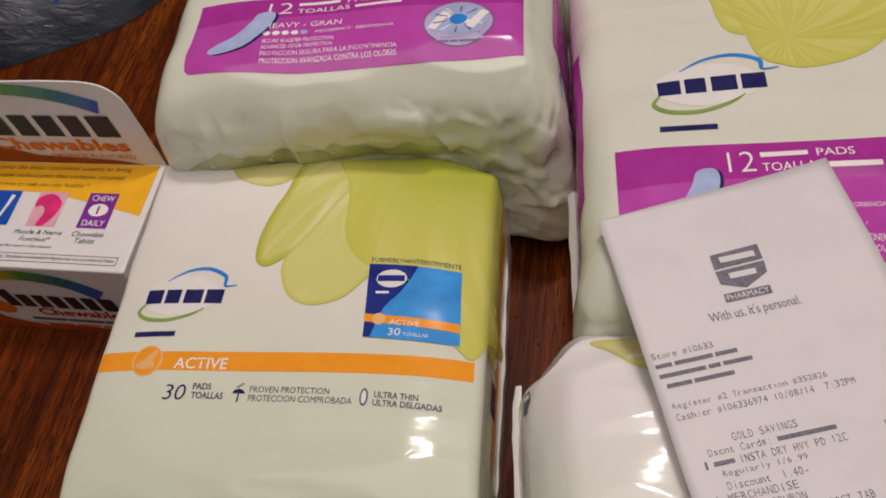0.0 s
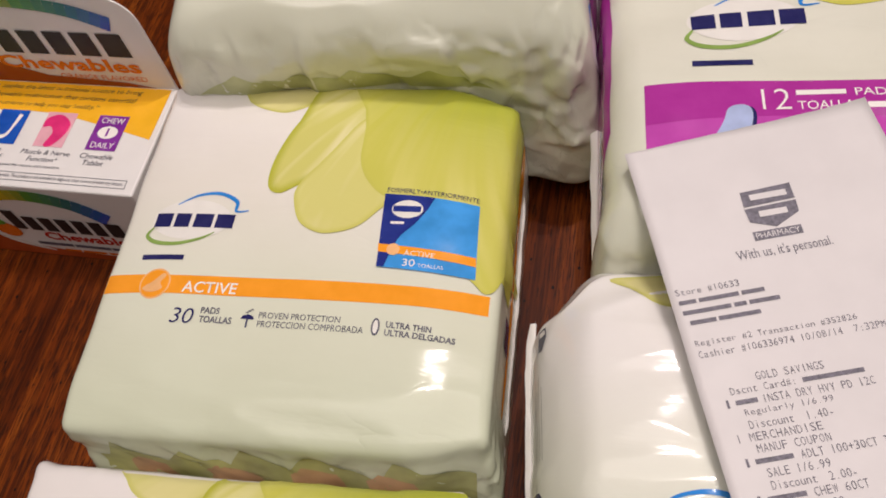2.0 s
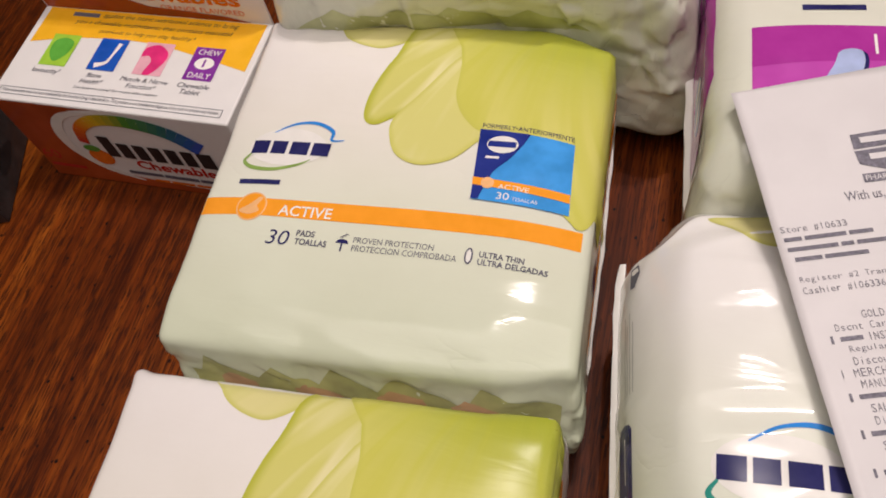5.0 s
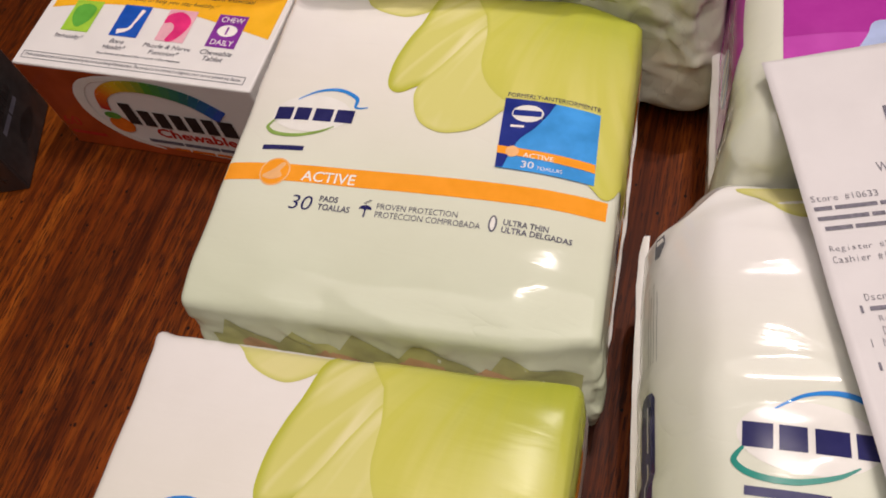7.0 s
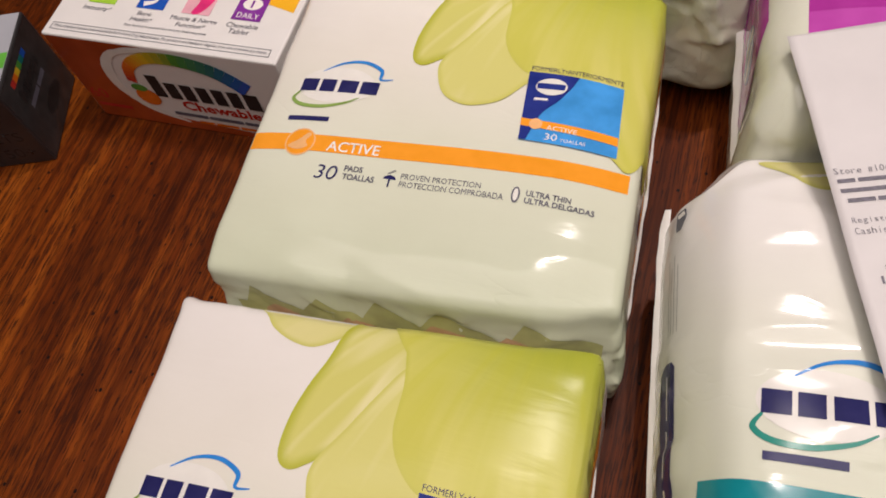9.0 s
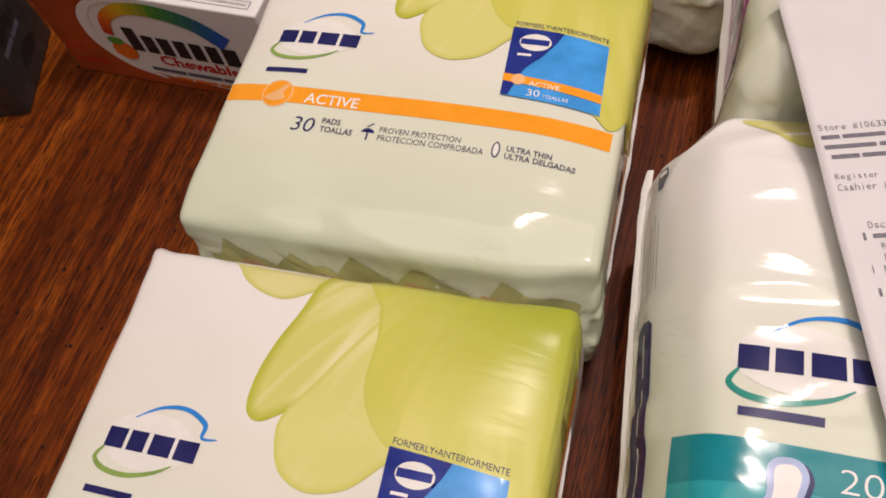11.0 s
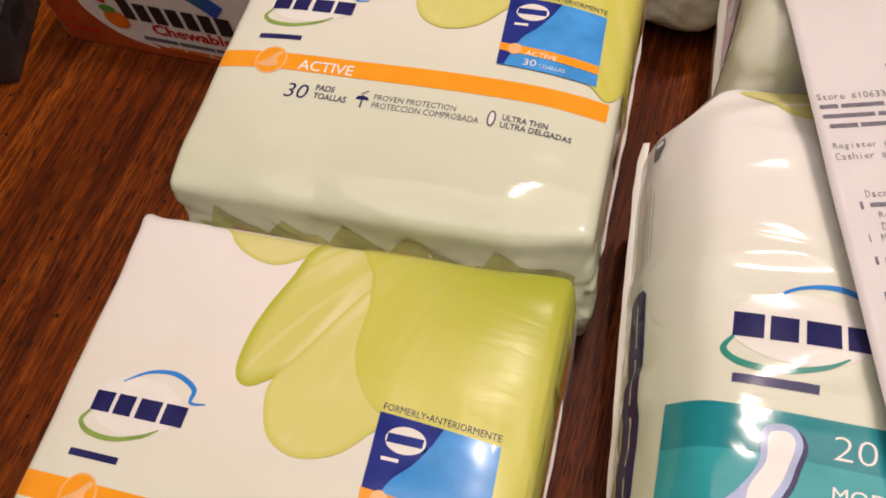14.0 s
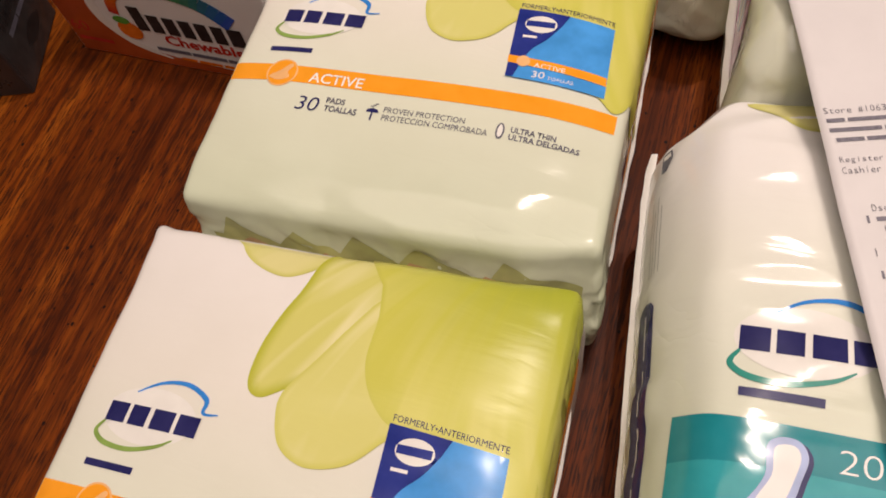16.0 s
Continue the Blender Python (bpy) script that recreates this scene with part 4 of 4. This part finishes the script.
def receipt(m):
    slip = empty("receipt", m, "long white till receipt with grey print, draped over two packs", "receipt")
    nx, ny, w, length = 24, 90, 0.0795, 0.235
    verts, faces = [], []
    for k in (0, 1):
        for j in range(ny + 1):
            for i in range(nx + 1):
                x, y = w * i / nx, -length * j / ny
                z = receipt_height(y) - 0.00015 * k
                z += 0.0012 * noise.noise(Vector((x * 22, y * 14, 3))) + 0.0010 * (abs(2 * x / w - 1) ** 3)
                edge = (0.0006 * noise.noise(Vector((x * 300, 0, 1))) + 0.0045 * x / w - 0.002) if j == 0 else 0
                verts.append((x, y + edge, z))
    row, sheet = nx + 1, (nx + 1) * (ny + 1)
    for j in range(ny):
        for i in range(nx):
            a = j * row + i
            q = (a, a + row, a + row + 1, a + 1)
            faces += [q, tuple(sheet + v for v in q[::-1])]
    rim = [i for i in range(row)] + [j * row + nx for j in range(1, ny + 1)] + [ny * row + i for i in range(nx - 1, -1, -1)] + [j * row for j in range(ny - 1, 0, -1)]
    for a, b in zip(rim, rim[1:] + rim[:1]):
        faces.append((a, b, sheet + b, sheet + a))
    part("paper", (verts, faces), M_PAPER, slip)
    s = Surface(verts, faces)
    ink_, white = M_PRINT, M_PAPER
    # shop mark: a shield of two plain blocks with pale bars, and its name plate
    printed("shop_mark", s, [(0.0302, -0.0243), (0.0458, -0.0236), (0.0456, -0.0292), (0.0298, -0.0297)], ink_, slip, 1, cell=0.002)
    printed("shop_mark", s, [(0.0297, -0.0304), (0.0456, -0.0299), (0.0452, -0.0340), (0.0372, -0.0378), (0.0300, -0.0350)], ink_, slip, 1, cell=0.002)
    bars(s, (0.0325, -0.0277, 0.0438, -0.0256), (4,), white, slip, 2)
    bars(s, (0.0335, -0.0338, 0.0420, -0.0318), (3,), white, slip, 2)
    printed("name_plate", s, rect(0.0296, -0.0413, 0.0442, -0.0384), ink_, slip, 1, cell=0.002)
    lettering(s, "PHARMACY", (0.0303, -0.0408, 0.0435, -0.0389), white, slip, 2)
    lettering(s, "With us, it's personal.", (0.0228, -0.0476, 0.0512, -0.0434), ink_, slip, 1)
    step_y, cap = 0.00327, 0.0023

    def line(k, text, x0, x1):
        y = -0.0546 - k * step_y
        lettering(s, text, (x0, y, x1, y + cap), ink_, slip, 1, till=len(text) > 1)

    def hidden(k, x0, x1, counts):
        y = -0.0546 - k * step_y
        bars(s, (x0, y + 0.0005, x1, y + cap - 0.0005), counts, ink_, slip, 1)

    line(0, "Store #10633", 0.0020, 0.0208)
    hidden(1, 0.0022, 0.0272, (3, 7, 4))
    hidden(2, 0.0024, 0.0306, (8, 2, 5))
    hidden(3, 0.0036, 0.0240, (5, 8))
    line(5, "Register #2 Transaction #352826", 0.0032, 0.0492)
    line(6, "Cashier #106336974 10/08/14  7:32PM", 0.0032, 0.0560)
    line(8.6, "GOLD SAVINGS", 0.0165, 0.0354)
    line(9.6, "Dscnt Card#:", 0.0085, 0.0262)
    hidden(9.6, 0.0285, 0.0455, (10,))
    line(10.6, "1", 0.0065, 0.0072)
    hidden(10.6, 0.0090, 0.0150, (4,))
    line(10.6, "INSTA DRY HVY PD 12C", 0.0168, 0.0470)
    line(10.3, "5.59", 0.0585, 0.0650)
    line(11.6, "Regularly 1/6.99", 0.0105, 0.0345)
    line(12.6, "Discount  1.40-", 0.0105, 0.0330)
    line(13.6, "1 MERCHANDISE", 0.0065, 0.0290)
    line(13.2, "2.00-", 0.0620, 0.0690)
    line(14.6, "MANUF COUPON", 0.0105, 0.0300)
    k = 15.6
    for item, price in (("ADLT 100+30CT TAB", "8.99"), ("CHEW 60CT", "8.99"), ("", "5.49"), ("ADLT 50+ TAB", "8.99")):
        line(k, "1", 0.0065, 0.0072)
        hidden(k, 0.0090, 0.0190, (7,))
        if item:
            line(k, item, 0.0210, 0.0210 + 0.00155 * len(item))
        line(k, price, 0.0620, 0.0685)
        line(k + 1, "SALE 1/6.99", 0.0110, 0.0275)
        line(k + 2, "Discount  2.00-", 0.0110, 0.0330)
        k += 3
    return slip


receipt(pose(0.0706, 0.1560, 0, 0, 0, -1.0))


# ---- the boxes of tablets ----
RAINBOW = [ink("rainbow_" + n, c) for n, c in (("red", (0.50, 0.03, 0.02)), ("orange", (0.75, 0.17, 0.01)), ("yellow", (0.72, 0.50, 0.02)), ("green", (0.07, 0.30, 0.04)), ("teal", (0.01, 0.17, 0.17)), ("blue", (0.01, 0.09, 0.50)))]
M_YELLOW = ink("amber_ink", (0.90, 0.47, 0.015), vary=0.04)
M_TANG = ink("tangerine_ink", (0.40, 0.066, 0.013), vary=0.25, scale=30)
M_BLACK = ink("black_ink", (0.012, 0.012, 0.014), rough=0.5)
M_PURPLE = ink("purple_ink", (0.22, 0.03, 0.32))
M_ROSE = ink("rose_ink", (0.75, 0.03, 0.20))
M_BLUSH = ink("blush_ink", (0.80, 0.42, 0.50))
M_GREEN = ink("leaf_green_ink", (0.12, 0.42, 0.05))
M_LIME = ink("lime_ink", (0.36, 0.62, 0.05))
M_ROYAL = ink("royal_blue_ink", (0.01, 0.09, 0.50))


SPECTRUM = [(0.50, 0.03, 0.02), (0.75, 0.17, 0.01), (0.72, 0.50, 0.02), (0.07, 0.30, 0.04), (0.01, 0.17, 0.17), (0.01, 0.09, 0.50)]
ARC = []
for i in range(21):
    k, u = min(i // 4, 4), i / 4 - min(i // 4, 4)
    ARC.append(ink("spectrum_ink", tuple(a + (b - a) * u for a, b in zip(SPECTRUM[k], SPECTRUM[k + 1])), vary=0.04))


def rainbow_arc(s, parent, pts, w0, w1, layer, way):
    line = smooth_line(pts, 17, False)
    n = len(ARC)
    size = (len(line) - 1) / n
    for i, mtl in enumerate(ARC):
        seg = line[int(i * size):int((i + 1) * size) + 1]
        widths = [w0 + (w1 - w0) * (i + t) / n for t in (0.0, 1.0)]
        left, right = [], []
        for j, p in enumerate(seg):
            a, b = Vector(seg[max(j - 1, 0)]), Vector(seg[min(j + 1, len(seg) - 1)])
            d = (b - a).normalized()
            w = (widths[0] + (widths[1] - widths[0]) * j / max(1, len(seg) - 1)) / 2
            left.append((p[0] - d.y * w, p[1] + d.x * w))
            right.append((p[0] + d.y * w, p[1] - d.x * w))
        printed("rainbow_band", s, left + right[::-1], mtl, parent, layer, way, 0.004)


def brand_bars(s, parent, x0, z0, x1, z1, layer, way, material):
    """Seven plain blocks in place of the maker's name."""
    w = (x1 - x0) / 7
    for i in range(7):
        top = z1 if i == 0 else z0 + (z1 - z0) * 0.74
        printed("mark_block", s, rect(x0 + w * i, z0, x0 + w * (i + (0.9 if i == 6 else 0.74)), top), material, parent, layer, way, 0.004)


def mesh_arrays(bm):
    bm.verts.ensure_lookup_table()
    return [v.co.copy() for v in bm.verts], [[v.index for v in f.verts] for f in bm.faces]


def tablet_box(m):
    """A white and orange carton with a printed header panel standing at its back edge."""
    box = empty("tablet_box", m, "white, amber and orange chewable tablet carton with raised header panel", "carton")
    w, d, h = 0.1215, 0.0580, 0.0605
    bm = box_bm(0, w, 0, d, 0, h, 0.0009)
    va, fa = mesh_arrays(bm)
    s = Surface(va, fa)
    part("carton", bm, M_CARD, box, smooth=False)
    # top panel
    printed("amber_field", s, [(0.004, d - 0.001)] + [(0.0035, 0.0345)] + smooth_line([(0.0035, 0.0345), (0.03, 0.0395), (0.065, 0.0400), (0.095, 0.0345), (0.1185, 0.0290)], 6, False) + [(0.1190, d - 0.001)], M_YELLOW, box, 1, label="amber printed field")
    bars(s, (0.018, 0.0525, 0.0325, 0.0550), (7,), M_GREY, box)
    for i, (t, x0, x1) in enumerate((("applies the latest nutritional science to bring", 0.0345, 0.1060), ("you a chewable multivitamin that contains essential", 0.0215, 0.1045), ("nutrients to help you stay healthy.*", 0.0370, 0.0880))):
        lettering(s, t, (x0, 0.0522 - 0.0048 * i, x1, 0.0555 - 0.0048 * i), M_BLACK, box, 2, shear=0.25)
    for x, mtl in ((0.0150, M_LIME), (0.0410, M_ROYAL), (0.0650, M_BLUSH), (0.0905, M_PURPLE)):
        printed("icon", s, rect(x, 0.0215, x + 0.0145, 0.0405), mtl, box, 2)
    printed("icon_shield", s, smooth_line([(0.0170, 0.0360), (0.0222, 0.0385), (0.0275, 0.0360), (0.0270, 0.0290), (0.0222, 0.0240), (0.0175, 0.0290)], 4), M_GREEN, box, 3)
    printed("icon_bone", s, stroke([(0.0520, 0.0380), (0.0505, 0.0300), (0.0490, 0.0260), (0.0440, 0.0240)], [0.0022, 0.0012, 0.0018, 0.0030]), M_PALEINK, box, 3)
    printed("icon_limb", s, smooth_line([(0.0660, 0.0370), (0.0720, 0.0392), (0.0780, 0.0350), (0.0780, 0.0290), (0.0740, 0.0222), (0.0700, 0.0222), (0.0715, 0.0290), (0.0690, 0.0325), (0.0655, 0.0320)], 4), M_ROSE, box, 3)
    lettering(s, "CHEW", (0.0925, 0.0362, 0.1035, 0.0392), M_PALEINK, box, 3)
    printed("icon_tablet", s, ring(0.0978, 0.0312, 0.0048, 0.0034), M_PALEINK, box, 3)
    lettering(s, "1", (0.0972, 0.0290, 0.0982, 0.0334), M_PURPLE, box, 4)
    lettering(s, "DAILY", (0.0925, 0.0228, 0.1035, 0.0258), M_PALEINK, box, 3)
    lettering(s, "Immunity*", (0.0140, 0.0162, 0.0292, 0.0198), M_GREY, box, 2, shear=0.2)
    lettering(s, "Bone", (0.0435, 0.0172, 0.0510, 0.0197), M_GREY, box, 2, shear=0.2)
    lettering(s, "Health*", (0.0415, 0.0135, 0.0532, 0.0162), M_GREY, box, 2, shear=0.2)
    lettering(s, "Muscle & Nerve", (0.0610, 0.0172, 0.0850, 0.0197), M_GREY, box, 2, shear=0.2)
    lettering(s, "Function*", (0.0655, 0.0135, 0.0805, 0.0162), M_GREY, box, 2, shear=0.2)
    lettering(s, "Chewable", (0.0900, 0.0170, 0.1055, 0.0197), M_GREY, box, 2, shear=0.2)
    lettering(s, "Tablet", (0.0925, 0.0135, 0.1025, 0.0162), M_GREY, box, 2, shear=0.2)
    lettering(s, "See bottom panel for more information", (0.0400, 0.0098, 0.0830, 0.0118), M_GREY, box, 2, shear=0.2)
    for a in (rect(0.0035, 0.0030, 0.1170, 0.0033), rect(0.0035, 0.0070, 0.1170, 0.0073), rect(0.0035, 0.0033, 0.0038, 0.0070), rect(0.1167, 0.0033, 0.1170, 0.0070)):
        printed("frame_line", s, a, M_GREY, box, 2, cell=0.02)
    lettering(s, "These statements have not been evaluated by the Food and Drug Administration. This product is not intended to diagnose, treat, cure or prevent any disease.", (0.0050, 0.0040, 0.1155, 0.0064), M_GREY, box, 2)
    # front panel
    s, skin = Shifted(s, move=(-0.0112, 0.0), side="front"), s
    printed("tangerine_field", skin, [(0.001, 0.0010), (0.001, 0.0595), (0.054, 0.0595)] + smooth_line([(0.054, 0.0595), (0.038, 0.0560), (0.027, 0.0420), (0.027, 0.0280), (0.038, 0.0140), (0.058, 0.0075), (0.1205, 0.0040)], 5, False) + [(0.1205, 0.0010)], M_TANG, box, 1, "front", 0.006, "orange-red printed field")
    printed("pale_swirl", s, stroke([(0.064, 0.0570), (0.046, 0.0530), (0.037, 0.0420), (0.037, 0.0270), (0.048, 0.0130), (0.066, 0.0060)], [0.001, 0.004, 0.006, 0.006, 0.004, 0.001]), M_HALO, box, 2, "front", 0.004)
    rainbow_arc(s, box, [(0.0465, 0.0330), (0.0500, 0.0440), (0.0620, 0.0520), (0.0800, 0.0535), (0.0980, 0.0490), (0.1110, 0.0390)], 0.0050, 0.0105, 3, "front")
    brand_bars(s, box, 0.0560, 0.0245, 0.1150, 0.0400, 4, "front", M_BLACK)
    printed("fruit", s, ring(0.0500, 0.0225, 0.0065, 0.0062), RAINBOW[1], box, 3, "front")
    printed("fruit_leaf", s, ring(0.0480, 0.0290, 0.0045, 0.0026), RAINBOW[3], box, 4, "front")
    lettering(s, "Chewables", (0.0680, 0.0165, 0.1150, 0.0235), RAINBOW[0], box, 3, "front", bold=0.03)
    bars(s, (0.0600, 0.0110, 0.1150, 0.0135), (12, 12, 10), M_GREY, box, 3, "front")
    bars(s, (0.0720, 0.0065, 0.1120, 0.0085), (4, 6, 8), RAINBOW[1], box, 3, "front")
    lettering(s, "60", (0.0140, 0.0160, 0.0240, 0.0230), RAINBOW[0], box, 2, "front")
    bars(s, (0.0140, 0.0090, 0.0340, 0.0115), (7,), RAINBOW[0], box, 2, "front")
    # header panel
    outline = [(w, h - 0.002)] + smooth_line([(w, 0.095), (w - 0.0012, 0.1055), (w - 0.0092, 0.1127), (w - 0.0289, 0.1144), (w / 2, 0.1140), (0.0289, 0.1144), (0.0092, 0.1127), (0.0012, 0.1055), (0.0, 0.095)], 6, False) + [(0.0, h - 0.002)]
    bm = bmesh.new()
    face = bm.faces.new([bm.verts.new((x, d - 0.0004, z)) for x, z in outline])
    made = bmesh.ops.extrude_face_region(bm, geom=[face])
    bmesh.ops.translate(bm, verts=[g for g in made["geom"] if isinstance(g, bmesh.types.BMVert)], vec=(0, 0.0008, 0))
    bmesh.ops.triangulate(bm, faces=bm.faces[:])
    bmesh.ops.recalc_face_normals(bm, faces=bm.faces[:])
    bm.verts.index_update()
    va, fa = mesh_arrays(bm)
    panel = Surface(va, fa)
    header = part("header_panel", bm, M_CARD, box, "raised white header panel with rainbow print", smooth=False)
    printed("tangerine_field", panel, [(0.0008, h), (0.0008, 0.094), (0.02, 0.090), (0.034, 0.075), (0.060, 0.066), (0.098, 0.0635), (0.112, h)], M_TANG, header, 1, "front", 0.006)
    panel = Shifted(panel, move=(-0.0085, 0.0), side="front")
    rainbow_arc(panel, header, [(0.014, 0.094), (0.030, 0.1045), (0.055, 0.1095), (0.080, 0.1095), (0.100, 0.1060), (0.1165, 0.0990)], 0.0040, 0.0085, 2, "front")
    brand_bars(panel, header, 0.0300, 0.0800, 0.1190, 0.0985, 3, "front", M_BLACK)
    lettering(panel, "Chewables", (0.0480, 0.0700, 0.1180, 0.0782), RAINBOW[1], header, 3, "front", bold=0.03)
    lettering(panel, "ORANGE FLAVORED", (0.0750, 0.0648, 0.1180, 0.0678), RAINBOW[1], header, 3, "front")
    return box


tablet_box(pose(-0.2310, 0.2535, 0, 0, 0, -19.3))


def dark_box(m):
    """A dark grey carton with a silver top; the right lower front edge is the origin."""
    box = empty("tablet_box", m, "dark grey tablet carton with silver top and rainbow mark", "carton")
    d, h, w = 0.055, 0.050, 0.100
    bm = box_bm(-w, 0, 0, d, 0, h, 0.0009)
    s = Surface(*mesh_arrays(bm))
    part("carton", bm, plain("charcoal_card", (0.035, 0.033, 0.035), 0.35, 40, 0.15), box, smooth=False)
    printed("silver_top", s, rect(-w + 0.001, 0.001, -0.001, d - 0.001), plain("silver_card", (0.42, 0.43, 0.48), 0.3, 30, 0.05), box, 1, "top", 0.02, "silver top panel")
    printed("green_stripe", s, rect(-w + 0.001, 0.018, -0.0012, 0.028), M_GREEN, box, 2, "top", 0.02)
    grey = ink("dull_grey_ink", (0.036, 0.034, 0.036))
    printed("grey_field", s, rect(0.001, 0.001, d - 0.001, h - 0.001), grey, box, 1, "right", 0.02, "grey printed side")
    for i, mtl in enumerate(RAINBOW):
        printed("rainbow_band", s, rect(0.012 + 0.004 * i, 0.041, 0.0162 + 0.004 * i, 0.0445), mtl, box, 2, "right")
    brand_bars(s, box, 0.012, 0.0310, 0.040, 0.0385, 2, "right", M_BLACK)
    bars(s, (0.014, 0.0250, 0.038, 0.0280), (6, 5), M_GREY, box, 2, "right")
    printed("eye_mark", s, smooth_line([(0.020, 0.013), (0.030, 0.019), (0.042, 0.014), (0.031, 0.009)], 5), M_BLACK, box, 2, "right")
    lettering(s, "ADULTS", (-0.045, 0.0180, -0.006, 0.0250), grey, box, 1, "front")
    lettering(s, "50+", (-0.022, 0.0060, -0.006, 0.0130), grey, box, 1, "front")
    return box


dark_box(pose(-0.2530, 0.2270, 0, 0, 0, 0))


# ---- the plastic shopping bag ----
def plastic_bag(m):
    bag = empty("plastic_bag", m, "crumpled dark grey plastic shopping bag lying on the table", "plastic bag")
    rx, ry, h, rings, spokes = 0.150, 0.125, 0.052, 70, 200
    verts, faces = [(0, 0, h)], []
    for i in range(1, rings + 1):
        r = i / rings
        for j in range(spokes):
            a = 2 * math.pi * j / spokes
            c, s_ = math.cos(a), math.sin(a)
            k = (abs(c) ** 2.6 + abs(s_) ** 2.6) ** (-1 / 2.6)
            k *= 1 + 0.06 * noise.noise(Vector((c * 2.5, s_ * 2.5, 9)))
            x, y = rx * k * c * r, ry * k * s_ * r
            z = h * (1 - r ** 2.4) ** 0.7
            cr = 1 - abs(noise.noise(Vector((x * 9, y * 26, 4)))) * 2
            fine = 1 - abs(noise.noise(Vector((x * 30, y * 70, 14)))) * 2
            z += (cr * 0.012 + fine * 0.004) * (1 - r ** 6)
            verts.append((x, y, max(0.0006, z)))
    for j in range(spokes):
        faces.append((0, 1 + j, 1 + (j + 1) % spokes))
    for i in range(rings - 1):
        for j in range(spokes):
            a, b = 1 + i * spokes, 1 + (i + 1) * spokes
            faces.append((a + j, b + j, b + (j + 1) % spokes, a + (j + 1) % spokes))
    m_, n, l, b = nodes_of("grey_plastic")
    vec = object_coords(n, l)
    l.new(ramp_node(n, l, noise_node(n, l, vec, 18, 5), [(0.35, (0.018, 0.023, 0.033)), (0.68, (0.075, 0.090, 0.118))]), b.inputs["Base Color"])
    b.inputs["Roughness"].default_value = 0.15
    bump_node(n, l, noise_node(n, l, object_coords(n, l, 0.3, (12, 60, 30)), 3, 5, 0.65, 0.6), 0.8, 0.003, b)
    part("bag_film", (verts, faces), m_, bag)
    skin = Surface(verts, faces)
    printed("blue_print", skin, smooth_line([(0.0344, -0.1446), (0.0504, -0.1456), (0.0564, -0.1376), (0.0484, -0.1296), (0.0364, -0.1336)], 5), M_ROYAL, bag, 2, label="blue print on the bag")
    return bag


plastic_bag(pose(-0.235, 0.566, 0, 0, 0, 8))
